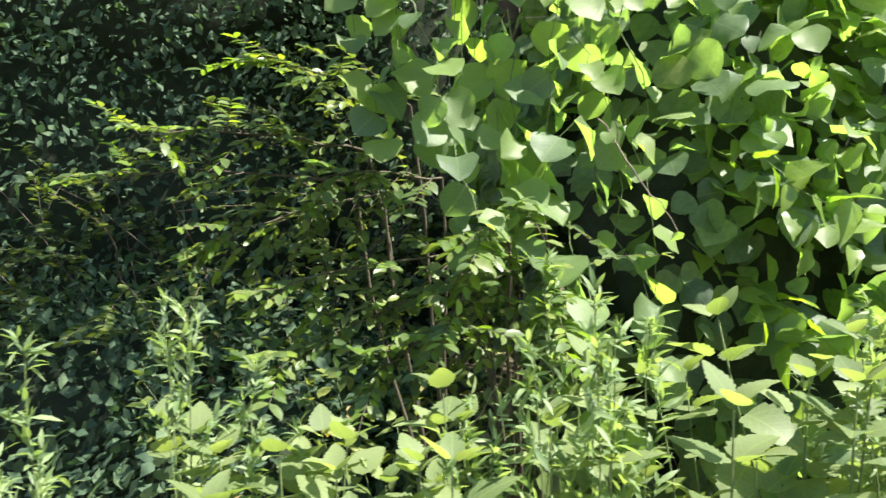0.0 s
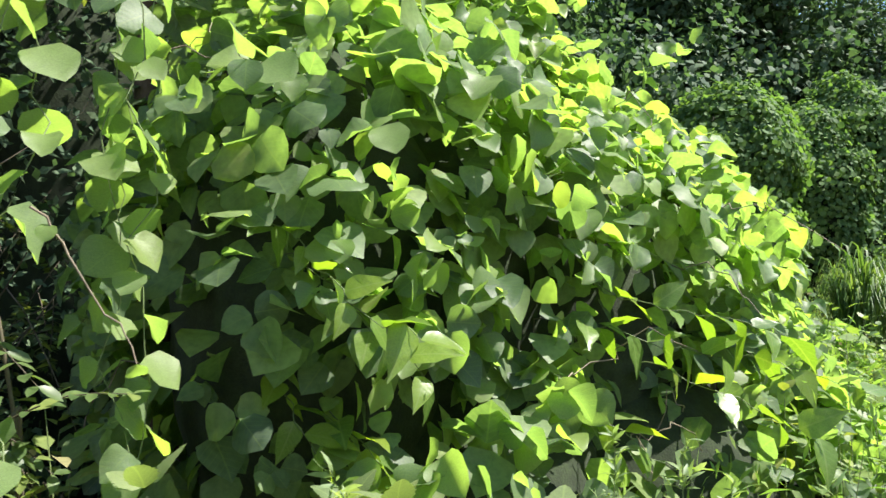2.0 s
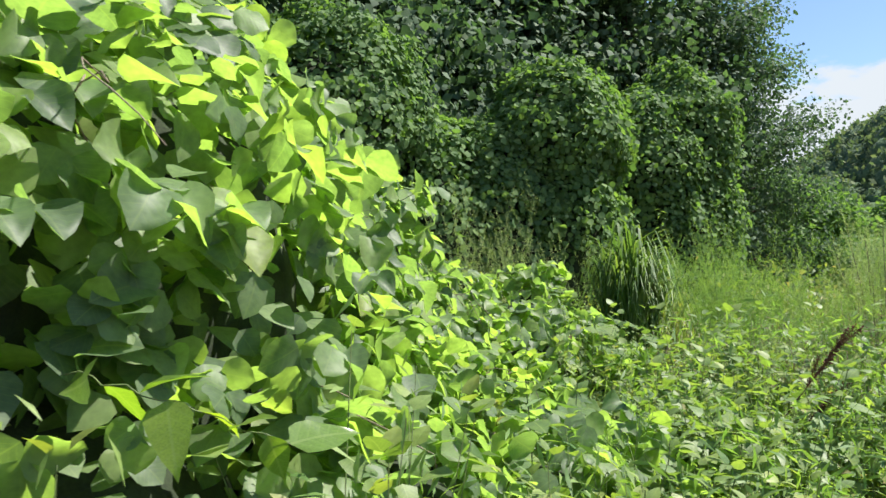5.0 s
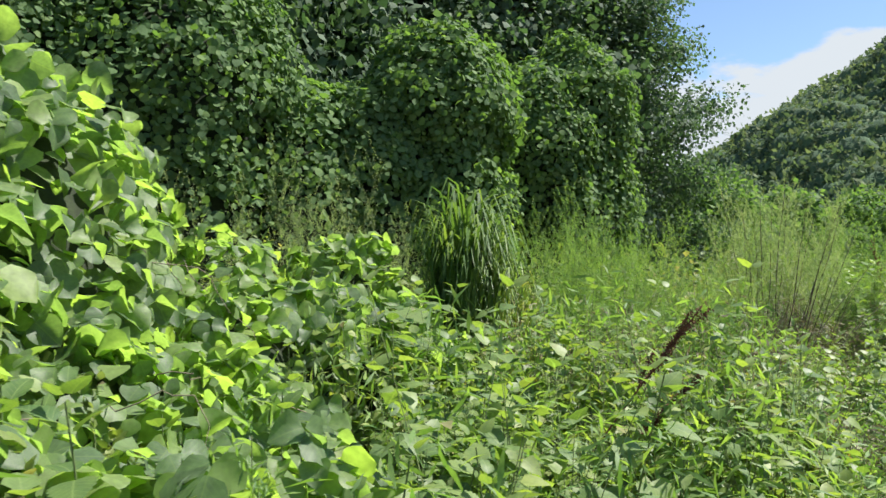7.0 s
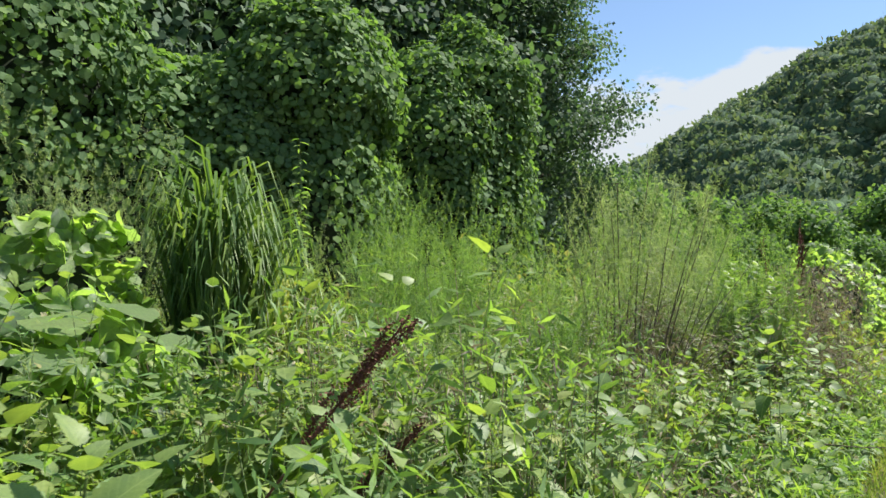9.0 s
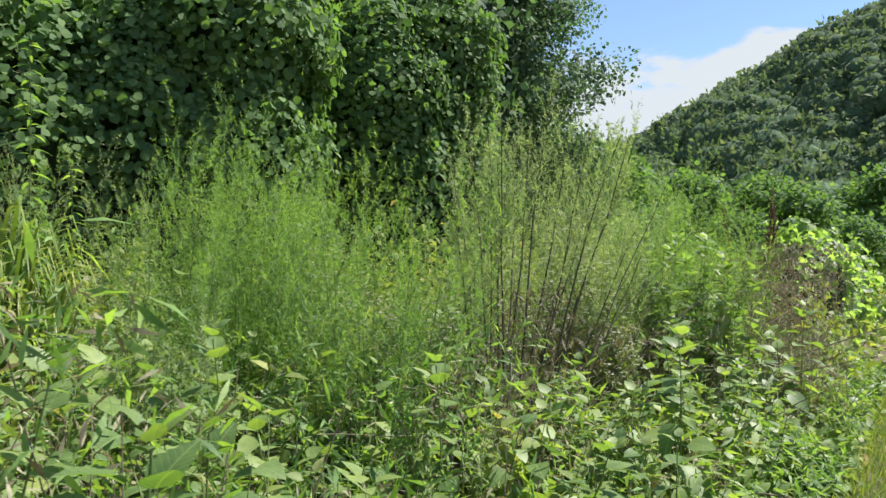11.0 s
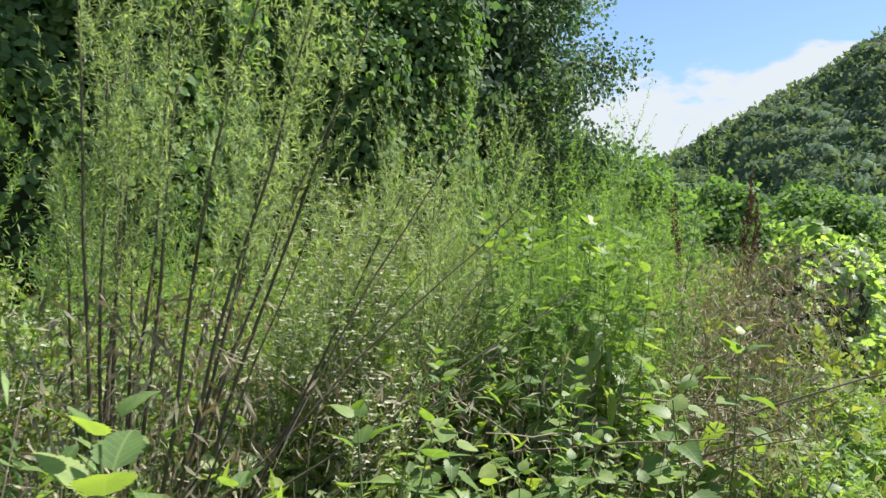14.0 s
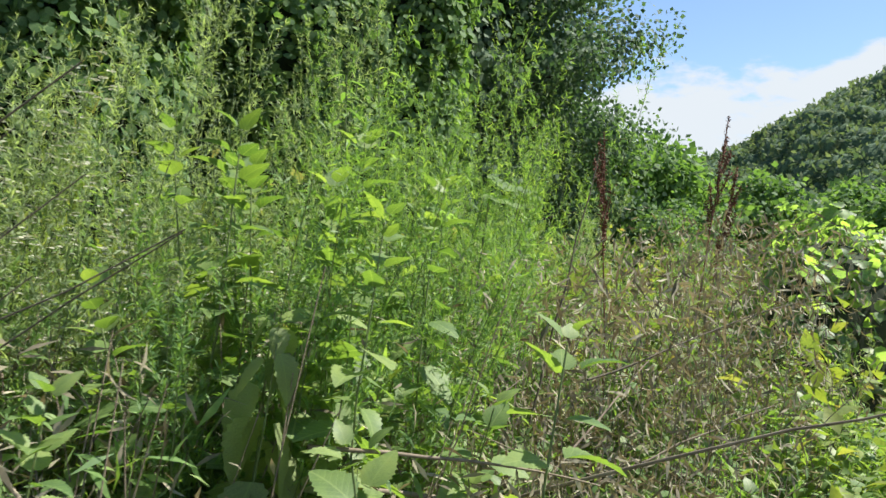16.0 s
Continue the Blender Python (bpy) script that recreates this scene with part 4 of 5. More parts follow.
# The toothed leaf meshes again, in the brightened colour.
RAMIE_LIT_ME = []
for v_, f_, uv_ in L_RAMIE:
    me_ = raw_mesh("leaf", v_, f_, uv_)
    me_.materials.append(M_RAMIE_LIT)
    RAMIE_LIT_ME.append(me_)


def nettle(height, pairs, size, label, hang=-0.15, leaves=LEAF_ME):
    root = thing("nettle", (0, 0, -50), label, "weed", "broad-leaved nettles of the verge")
    sh = Heap()
    st = bend((0, 0, 0), (rng.normal(0, .12), rng.normal(0, .12), 1), height, 0.02, 8, 0.04)
    sh.tube(st, 0.0045, 0.002, 6)
    part("stem", sh, M_GREENSTEM, root)
    for i, s in enumerate(np.linspace(0.18, 1.0, pairs)):
        for side in range(2 if s < 0.9 else 3):
            an = i * 1.57 + side * math.pi * (1 if s < 0.9 else 0.67) + rng.normal(0, .3)
            up = hang + 1.3 * max(0, s - 0.75) / 0.25 * (hang > -1) + rng.normal(0, 0.22)
            t = Vector((math.cos(an), math.sin(an), up)).normalized()
            n0 = Vector((rng.normal(0, .2), rng.normal(0, .2), 1)) - Vector((math.cos(an), math.sin(an), 0)) * (up * .5)
            n0 = (n0 - t * n0.dot(t)).normalized()
            p = Vector(along(st, np.array([s]))[0]) + t * rng.uniform(0.015, 0.05)
            q = size * (1.0 - 0.5 * max(0, s - 0.7) / 0.3) * rng.uniform(0.75, 1.25)
            ob = new("leaf", leaves[(i + side) % 3])
            ob.parent = root
            ob.matrix_basis = Matrix.Translation(p) @ Matrix((t.cross(n0), t, n0)).transposed().to_4x4() @ Matrix.Scale(q, 4)
    return root


BIG = nettle(1.14, 10, 0.14, "ramie plant with big toothed leaves in a paler, lit colour", -0.3, RAMIE_LIT_ME)
DROOP = nettle(1.2, 8, 0.2, "ramie plant with long drooping yellow-green leaves", -1.6, RAMIE_LIT_ME)
TALL = nettle(1.5, 20, 0.12, "tall nettle with broad drooping leaves beside dead stems")
NETTLES = [nettle(0.95, 11, 0.115, "upright nettle with broad toothed leaves"), nettle(0.8, 10, 0.115, "upright nettle with broad toothed leaves"), nettle(0.7, 9, 0.105, "short nettle with broad toothed leaves")]
WAY = unit(np.array([0.935, 0.355]))
LEFT = np.array([-WAY[1], WAY[0]])
ORIGIN = np.array([0.6, 0.15])


def beside(along_m, off):
    """A place by the metres along the walked track and the metres to the left of it."""
    return ORIGIN + WAY * along_m + LEFT * off


for i in range(140):
    if i < 40:
        s, off = 0, 0
    elif i < 118:
        s, off = rng.uniform(4.8, 10.5), rng.uniform(1.5, 3.3)
    else:
        s, off = rng.uniform(10.3, 14.5), rng.uniform(1.2, 2.0)
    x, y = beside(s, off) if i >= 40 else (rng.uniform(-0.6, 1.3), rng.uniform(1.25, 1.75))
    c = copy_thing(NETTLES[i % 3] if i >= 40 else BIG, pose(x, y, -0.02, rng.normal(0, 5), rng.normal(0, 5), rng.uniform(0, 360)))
    q = 0.93 + 0.1 * min(1, x) + rng.normal(0, 0.05) if i < 40 else rng.uniform(0.9, 1.25)
    c.scale = (q, q, q)
for x, y, q in [(12.9, 6.6, 0.95), (12.45, 6.95, 0.65), (13.3, 6.9, 1.05), (12.7, 7.0, 1.1), (12.8, 6.65, 0.85), (13.0, 7.3, 1.05), (12.25, 6.3, 0.72), (13.6, 7.1, 0.9), (12.05, 6.4, 0.75), (12.95, 6.95, 1.05), (13.1, 7.05, 1.1), (12.85, 7.15, 1.1), (12.75, 6.75, 0.95), (12.4, 6.9, 0.65), (13.1, 6.85, 0.9), (12.6, 6.2, 0.5), (12.0, 6.9, 0.7)]:
    c = copy_thing(TALL, pose(x, y, -0.02, rng.normal(0, 5), rng.normal(0, 5), rng.uniform(0, 360)))
    c.scale = (q, q, q)
for x, y in [(11.85, 5.95), (12.05, 6.05), (11.95, 6.2)]:
    c = copy_thing(NETTLES[1], pose(x, y, -0.02, rng.normal(0, 8), rng.normal(0, 8), rng.uniform(0, 360)))
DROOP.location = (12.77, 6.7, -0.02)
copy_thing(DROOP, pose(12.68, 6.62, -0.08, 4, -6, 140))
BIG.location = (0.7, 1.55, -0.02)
TALL.location = (13.05, 6.75, -0.02)
for n_, (s, off) in zip(NETTLES, [(0.5, 1.3), (7.5, 1.4), (12.4, 1.3)]):
    x, y = beside(s, off)
    n_.location = (x, y, -0.02)


# ---- low growth over the whole field ----
reseed(24)


def cover_height(x, y):
    """How high the mixed weeds stand."""
    d = (np.stack([x, y], -1) - ORIGIN) @ LEFT
    h = 0.3 + 0.68 * np.clip((d - 0.85) / 1.0, 0, 1) + 0.5 * np.clip((d - 3) / 3, 0, 1)
    h = h * (1 + 0.3 * np.sin(x * 2.3 + y) * np.sin(y * 1.9 - 0.7 * x) + 0.22 * np.sin(x * 5.1 - y * 1.3) * np.sin(y * 4.3 + 1.7 * x))
    s = (np.stack([x, y], -1) - ORIGIN) @ WAY
    return h * np.where(d < 0.85, 0.25, 1.0) * (1 - 0.33 * np.clip((s - 8.5) / 1.5, 0, 1)) * (1 - 0.35 * np.exp(-((x - 5.9) ** 2 + (y - 5.5) ** 2) / 1.1))


def cover(name, count, s_range, d_range, shape, size, mat, label, category, top=0.45, tall=1.0, upright=0.4, stems=0, stem_mat=None):
    h = Heap()
    s = rng.uniform(*s_range, count)
    d = d_range[0] + (d_range[1] - d_range[0]) * rng.random(count) ** 1.25
    xy = ORIGIN + s[:, None] * WAY + d[:, None] * LEFT
    keep = np.ones(count, bool)
    for c in MOUND + FLANK + PATCH:
        keep &= ((xy[:, 0] - c[0]) / c[3]) ** 2 + ((xy[:, 1] - c[1]) / c[4]) ** 2 > 0.92
    xy = xy[keep]
    count = len(xy)
    hh = cover_height(xy[:, 0], xy[:, 1]) * tall
    z = hh * rng.random(count) ** top
    p = np.column_stack([xy, z])
    tip = jitter(count, 0.7) + np.array([0, 0, 0.05])
    h.scatter(shape, p, tip, np.array([0, 0, 1.0]) + jitter(count, upright), size * rng.uniform(0.55, 1.4, count))
    ob = new(name, h.mesh(name, mat))
    tagged(ob, label, category, kind="stuff")
    if stems:
        g = Heap()
        for i in rng.choice(count, stems, replace=False):
            g.tube(bend((p[i, 0], p[i, 1], 0), jitter(1, .25)[0] + np.array([0, 0, 1.0]), max(0.2, hh[i] * rng.uniform(.8, 1.2)), 0.05, 4, 0.08), 0.0035, 0.0015, 3)
        tagged(new(name + "_stems", g.mesh(name + "_stems", stem_mat or M_GREENSTEM)), "thin weed stems standing in the undergrowth", "weed stems", kind="stuff")


def plant_cover(name, count, s_range, d_range, shape, size, mat, label, tall=1.0, nodes=7, stalk=True, power=1.25, clump=0.0):
    """Upright herbs with crossed pairs of leaves, in clumps."""
    s = rng.uniform(*s_range, count)
    d = d_range[0] + (d_range[1] - d_range[0]) * rng.random(count) ** power
    xy = ORIGIN + s[:, None] * WAY + d[:, None] * LEFT
    keep = np.ones(count, bool)
    for c in MOUND + FLANK + PATCH:
        keep &= ((xy[:, 0] - c[0]) / c[3]) ** 2 + ((xy[:, 1] - c[1]) / c[4]) ** 2 > 0.8
    n2 = np.sin(xy[:, 0] * 3.1 + 1.7 * np.sin(xy[:, 1] * 2.3)) * np.sin(xy[:, 1] * 2.7 + 1.3 * np.sin(xy[:, 0] * 1.9))
    keep &= (n2 * np.sign(clump) > -0.12) | (rng.random(count) > abs(clump))
    xy = xy[keep]
    n = len(xy)
    hh = cover_height(xy[:, 0], xy[:, 1]) * tall * rng.uniform(0.65, 1.2, n)
    lean = rng.normal(0, 0.16, (n, 2))
    turn = rng.uniform(0, 6.28, n)
    h, g = Heap(), Heap()
    for k in range(nodes):
        f = 0.32 + 0.68 * k / (nodes - 1)
        p = np.column_stack([xy + lean * (hh * f * f)[:, None], hh * f])
        for side in (0, math.pi):
            an = turn + k * 1.57 + side + rng.normal(0, 0.3, n)
            up = -0.5 + 1.3 * max(0, f - 0.75) / 0.25 + rng.normal(0, 0.35, n)
            tip = np.stack([np.cos(an), np.sin(an), up], 1)
            nor = np.stack([-np.cos(an) * up * 0.6, -np.sin(an) * up * 0.6, np.ones(n)], 1) + jitter(n, 0.28)
            q = size * (1.05 - 0.5 * f * f) * rng.uniform(0.7, 1.25, n)
            h.scatter(shape, p + tip * 0.02, tip, nor, q)
    if stalk:
        for i in range(n):
            e = np.array([xy[i, 0] + lean[i, 0] * hh[i], xy[i, 1] + lean[i, 1] * hh[i], hh[i]])
            b = np.array([xy[i, 0], xy[i, 1], 0.0])
            g.tube(np.array([b, (b + e) / 2 + np.array([*(-lean[i] * hh[i] * 0.25), 0]), e]), 0.004, 0.0015, 3)
        tagged(new(name + "_stems", g.mesh(name + "_stems", M_GREENSTEM)), "thin weed stems standing in the undergrowth", "weed stems", kind="stuff")
    tagged(new(name, h.mesh(name, mat)), label, "weeds", kind="stuff")


plant_cover("verge_nettles", 2500, (3.5, 19), (1.0, 4.2), L_SPROUT, 0.118, M_RAMIE, "toothed nettles crowding the edge of the track", 1.05, 7, clump=0.8)
plant_cover("verge_weeds", 1300, (-0.7, 20), (0.95, 4.4), L_OVATE, 0.11, M_WEED, "mixed broad-leaved weeds along the track", 0.9, 8, clump=-0.7)
plant_cover("field_weeds", 4200, (3.5, 24), (2.8, 9.5), L_OVATE4, 0.095, M_WEED, "rank mixed weeds filling the field", 1.05, 7, False, clump=-0.4)
cover("field_herbs", 26000, (3.5, 26), (2.6, 11), L_FINE, 0.1, M_FEATHER, "fine light green herbs among the weeds", "weeds", tall=1.25, upright=0.8)
cover("far_weeds", 16000, (4, 48), (8.5, 18), L_CLUMP, 0.13, M_WEED, "far pale green weeds before the trees", "weeds", tall=1.1)
cover("right_weeds", 30000, (16, 60), (-8, 9), L_OVATE4, 0.16, M_WEED, "rank weeds beside the track farther on", "weeds", tall=1.7)
cover("verge_herbs", 30000, (2.5, 19), (0.95, 3.8), L_FINE, 0.09, M_FEATHER, "fine narrow-leaved herbs along the track", "weeds", tall=1.2, upright=0.8, stems=300)
cover("dry_weeds", 5500, (13.2, 17), (1.3, 3.2), L_FINE, 0.07, M_DEADLEAF, "withered brown weeds and dry leaves", "weeds", top=0.8, tall=1.4, upright=0.9, stems=420, stem_mat=M_DRYSTEM)


cover("withered_herbs", 13000, (8.5, 14.5), (1.3, 4.4), L_FINE, 0.06, M_DEADLEAF, "withered straw-coloured herbs among green weeds", "weeds", top=0.6, tall=1.1, upright=0.9, stems=1000, stem_mat=M_DRYSTEM)


def track_grass():
    h = Heap()
    n = 52000
    s, d = rng.uniform(3, 20, n), rng.uniform(-1.6, 1.25, n)
    xy = ORIGIN + s[:, None] * WAY + d[:, None] * LEFT
    sv, sf, _ = L_GRASS
    h.scatter((sv[[0, 1, 2, 3, 6]] * np.array([1.8, 1, 1]), np.array([(0, 1, 3), (0, 3, 2), (2, 3, 4)]), None), np.column_stack([xy, np.zeros(n)]),
              np.array([0, 0, 1.0]) + jitter(n, .35), jitter(n, 1.0), rng.uniform(.08, .2, n))
    tagged(new("track_grass", h.mesh("track_grass", M_GRASS)), "short green grass of the trodden track", "grass", kind="stuff")


track_grass()


# ---- single things ----
reseed(25)


def dock(at, tilt, label, length=1.35):
    root = thing("dock_plant", at, label, "weed", "dried dock plants")
    sh = Heap()
    main = bend((0, 0, 0), (tilt[0], tilt[1], 1), length, 0.06, 10, 0.02)
    sh.tube(main, 0.006, 0.003, 6)
    part("stalk", sh, M_DOCK, root)
    lines = [main[6:]]
    for s in (0.66, 0.7, 0.74, 0.78, 0.82, 0.86):
        p0 = along(main, np.array([s]))[0]
        lines.append(bend(p0, (tilt[0] + rng.normal(0, .17), tilt[1] + rng.normal(0, .17), 0.9), 0.24, 0.05, 6, 0.03))
    for ln in lines:
        h = Heap()
        h.tube(ln, 0.003, 0.0015, 4)
        k = 230
        q = along(ln, rng.uniform(0.1, 1, k)) + jitter(k, 1) * 0.011 * rng.uniform(0.4, 1, (k, 1))
        h.scatter(L_ROUND, q, jitter(k, 1), jitter(k, 1), rng.uniform(0.007, 0.014, k))
        part("seed_head", h, M_DOCK, root, "rust-brown dry seed head")


dock((6.6, 5.15, 0), (0.58, -0.34), "dried dock with rust-brown seed heads", 1.66)
dock((6.75, 5.2, 0), (0.78, -0.4), "dried dock with rust-brown seed heads", 1.3)
dock((15.55, 8.0, 0), (0.2, 0.1), "tall dried dock with rust-brown seed heads", 2.55)
dock((15.7, 8.1, 0), (0.28, 0.1), "tall dried dock with rust-brown seed heads", 2.3)
dock((15.0, 7.9, 0), (0.0, 0.1), "tall dried dock with rust-brown seed heads", 2.25)


def dead_stem(p0, direction, length, r, label, mat=None):
    h = Heap()
    h.tube(bend(p0, direction, length, 0.05, 9, 0.05), r, r * 0.35, 6)
    tagged(new("dead_stem", h.mesh("dead_stem", mat or M_DRYSTEM)), label, "dead stem", "fallen dead stems")


def dry_tuft(at, radius, low, high, count, label):
    h = Heap()
    a, q = rng.uniform(0, 6.28, count), rng.random(count) ** 0.6 * radius
    p = np.stack([np.cos(a) * q, np.sin(a) * q, rng.uniform(low, high, count)], 1)
    h.scatter(L_FINE, p, np.array([0, 0, -0.7]) + jitter(count, 0.6), jitter(count, 1), rng.uniform(0.04, 0.09, count))
    root = thing("withered_tuft", at, label, "dead weed", "withered tufts")
    for i in range(14):
        g = Heap()
        g.tube(bend((*(p[i, :2]), 0), jitter(1, .22)[0] + np.array([0.1, 0, 1.0]), rng.uniform(low + 0.4, high), 0.05, 6, 0.08), 0.0036, 0.0015, 4)
        part("dry_stem", g, M_DRYSTEM, root)
    part("dry_foliage", h, M_DEADLEAF, root, kind="stuff")


dry_tuft((11.05, 6.9, 0), 0.4, 0.1, 1.25, 1900, "withered leaves hanging on dark mugwort stalks")
dry_tuft((11.9, 7.0, 0), 0.5, 0.1, 1.0, 1500, "withered straw-coloured weeds beside mugwort")
dry_tuft((10.4, 6.6, 0), 0.45, 0.1, 0.9, 1200, "withered straw-coloured weeds beside mugwort")
dry_tuft((14.2, 7.3, 0), 0.6, 0.1, 1.35, 2600, "brown withered weed tangle beside the track")
dry_tuft((15.0, 7.6, 0), 0.7, 0.1, 1.5, 3000, "brown withered weed tangle beside the track")
dry_tuft((15.7, 7.9, 0), 0.6, 0.2, 1.7, 2200, "tall brown withered weeds beside the kudzu")
dry_tuft((16.5, 8.2, 0), 0.7, 0.2, 1.75, 2400, "tall brown withered weeds beside the kudzu")
dry_tuft((13.6, 6.7, 0), 0.5, 0.05, 0.8, 1500, "brown withered weed tangle beside the track")
for i in range(7):
    dead_stem((11.1 + rng.normal(0, .12), 6.9 + rng.normal(0, .12), 0.02), (0.6 + rng.normal(0, .28), -0.12 + rng.normal(0, .15), 0.9), rng.uniform(1.4, 2.2), rng.uniform(.004, .006), "dark bare stalk leaning out of the mugwort", M_DARKSTEM)
for i in range(26):
    x, y = beside(rng.uniform(11.6, 14.2), rng.uniform(1.3, 2.4))
    a = rng.uniform(0, 6.28)
    dead_stem((x, y, rng.uniform(0.05, 0.45)), (math.cos(a), math.sin(a) * 0.6, rng.normal(0.05, .15)), rng.uniform(0.6, 1.5), rng.uniform(.003, .008), "pale dead stem lying across dry weeds")

for x, y, hgt in [(-0.5, 1.5, 1.3), (0.0, 1.5, 1.28), (0.28, 1.6, 1.38), (0.33, 1.75, 1.4), (0.85, 1.6, 1.3), (-0.8, 1.45, 1.45), (-0.9, 1.5, 1.6), (-0.72, 1.4, 1.35), (1.0, 1.6, 1.25), (1.25, 1.7, 1.2), (1.75, 2.1, 1.25), (1.9, 2.15, 1.2)]:
    mugwort((x, y, 0), hgt, 3, 0.12, "young fleabane spire with narrow leaves", M_FLEABANE, M_GREENSTEM, L_LANCE, 0.06, 15, 12, "fleabane", 0.45, 0.035)
for i in range(38):
    x, y = beside(rng.uniform(13.0, 15.8), rng.uniform(1.5, 2.8))
    a = rng.uniform(0, 6.28)
    dead_stem((x, y, rng.uniform(0.1, 0.7)), (math.cos(a), math.sin(a) * 0.6, rng.normal(0.35, .25)), rng.uniform(0.7, 1.6), rng.uniform(.003, .007), "dead brown stem standing in dry weeds")


# ---- shoots on the mound ----
reseed(26)


SHOOT_ME = []
for shape_ in (*L_POINTED, L_KUDZU[0], L_KUDZU[1], L_DISC):
    me_ = raw_mesh("leaf", *shape_)
    me_.materials.append(M_SHOOT if len(SHOOT_ME) < 2 else M_KUDZU)
    SHOOT_ME.append(me_)


def put_leaf(root, me, p, t, nn, q):
    t = Vector(t).normalized()
    nn = Vector(nn)
    nn = (nn - t * nn.dot(t)).normalized()
    ob = new("leaf", me)
    ob.parent = root
    ob.matrix_basis = Matrix.Translation(Vector(p)) @ Matrix((t.cross(nn), t, nn)).transposed().to_4x4() @ Matrix.Scale(q, 4)


def shoot(name, p0, p1, leaves, size, which, label, sag=0.0, mat=None, r=0.0022):
    """A side shoot from p0 to p1 with alternate leaves."""
    p0, p1 = np.array(p0, float), np.array(p1, float)
    root = thing(name, p0, label, "shoot", "shoots on the mound")
    ln = np.linalg.norm(p1 - p0)
    st = bend((0, 0, 0), (p1 - p0) + np.array([0, 0, sag * ln]), ln, sag + 0.08, 14, 0.28)
    h = Heap()
    h.tube(st, r, r * 0.5, 5)
    part("stem", h, mat or M_GREENSTEM, root)
    d = unit(st[-1] - st[0])
    sd = unit(np.cross(d, [0.1, 0, 1.0]))
    for i, s in enumerate(np.linspace(0.12, 1.0, leaves)):
        p = along(st, np.array([s]))[0]
        ang = i * 2.4 + rng.normal(0, .4)
        t = (sd * math.cos(ang) + np.cross(d, sd) * math.sin(ang)) * 0.9 + d * 0.6 + np.array([0, 0, -0.15])
        put_leaf(root, SHOOT_ME[which + i % 2], p, t, np.array([0.25, -0.45, 0.8]) + rng.normal(0, .35, 3), size * rng.uniform(.7, 1.25))


YOUNG = "young shoot with glossy yellow-green pointed leaves"
for a_, b_, n_, q_ in [((0.85, 2.75, 1.78), (1.22, 2.25, 1.5), 13, 0.13), ((0.95, 2.75, 1.68), (1.32, 2.35, 1.44), 10, 0.13), ((0.9, 2.8, 1.35), (1.1, 2.45, 1.1), 9, 0.13), ((1.1, 2.75, 1.2), (1.35, 2.45, 0.95), 9, 0.14),
                       ((2.15, 3.0, 1.6), (2.62, 2.55, 1.46), 10, 0.17), ((2.05, 3.0, 1.45), (2.4, 2.62, 1.32), 9, 0.17), ((2.3, 3.0, 1.3), (2.75, 2.7, 1.15), 9, 0.16), ((2.0, 2.95, 1.2), (2.35, 2.7, 1.0), 7, 0.16), ((2.9, 3.2, 1.3), (3.3, 2.95, 1.15), 8, 0.15)]:
    shoot("mulberry_shoot", a_, b_, n_, q_, 0, YOUNG)
CURTAIN = "kudzu vine hanging in a leafy curtain before the shade"
for i in range(12):
    x = -0.28 + 0.08 * i + rng.normal(0, 0.03)
    y = 2.12 + 0.35 * max(0, x - 0.1) + rng.normal(0, 0.06)
    low_ = 1.95 - 0.75 * min(1, (x + 0.3) / 0.75) * rng.uniform(0.5, 1.05)
    shoot("kudzu_shoot", (x + 0.08, y + 0.12, 2.5), (x, y, low_), 6 + int((2.5 - low_) * 8), 0.1, 2, CURTAIN, 0.0)
SPRIG = "thin kudzu vine waving free with small leaves"
shoot("kudzu_shoot", (2.45, 3.5, 2.35), (2.9, 3.55, 2.85), 11, 0.10, 2, SPRIG)
shoot("kudzu_shoot", (1.0, 2.6, 2.2), (0.75, 2.1, 2.15), 8, 0.10, 2, SPRIG)
shoot("kudzu_shoot", (0.2, 2.15, 2.05), (0.22, 2.0, 1.35), 10, 0.10, 2, SPRIG)
shoot("kudzu_shoot", (-0.1, 2.1, 2.1), (0.05, 1.95, 1.5), 8, 0.10, 2, SPRIG)
shoot("kudzu_shoot", (0.35, 2.1, 1.45), (0.4, 1.95, 1.0), 8, 0.11, 2, SPRIG)
shoot("kudzu_shoot", (3.7, 4.2, 1.7), (4.1, 3.9, 1.9), 7, 0.09, 2, SPRIG)
shoot("dry_vine", (0.42, 2.02, 1.72), (0.63, 1.94, 1.44), 2, 0.05, 2, "pale dry vine hanging off the mound", 0.1, M_DRYSTEM, 0.003)
shoot("dry_vine", (-0.05, 2.0, 0.7), (0.12, 1.9, 1.2), 2, 0.06, 2, "pale dry vine hanging off the mound", 0.0, M_DRYSTEM, 0.0035)


def gourd(at, places, label):
    root = thing("gourd_vine", at, label, "vine", "broad-leaved gourd vines")
    for x, y, z, q in places:
        h = Heap()
        h.tube(bend((x * 0.7, y * 0.7, 0), (x * 0.3, y * 0.3, z), z, 0, 6, 0.04), 0.005, 0.004, 5)
        part("leaf_stalk", h, M_GREENSTEM, root)
        a_ = rng.uniform(-2.4, -0.7)
        put_leaf(root, SHOOT_ME[4], (x, y, z), (math.cos(a_), math.sin(a_), -0.15), (rng.normal(0, .15), -0.15, 1), q)


gourd((6.95, 6.6, 0), [(0.1, 0.2, 1.25, 0.3), (-0.2, 0.05, 1.2, 0.3), (-0.35, -0.2, 1.05, 0.28), (0.25, -0.05, 1.1, 0.24), (-0.6, 0.1, 1.0, 0.26)], "pale gourd vine with wide flat leaves")
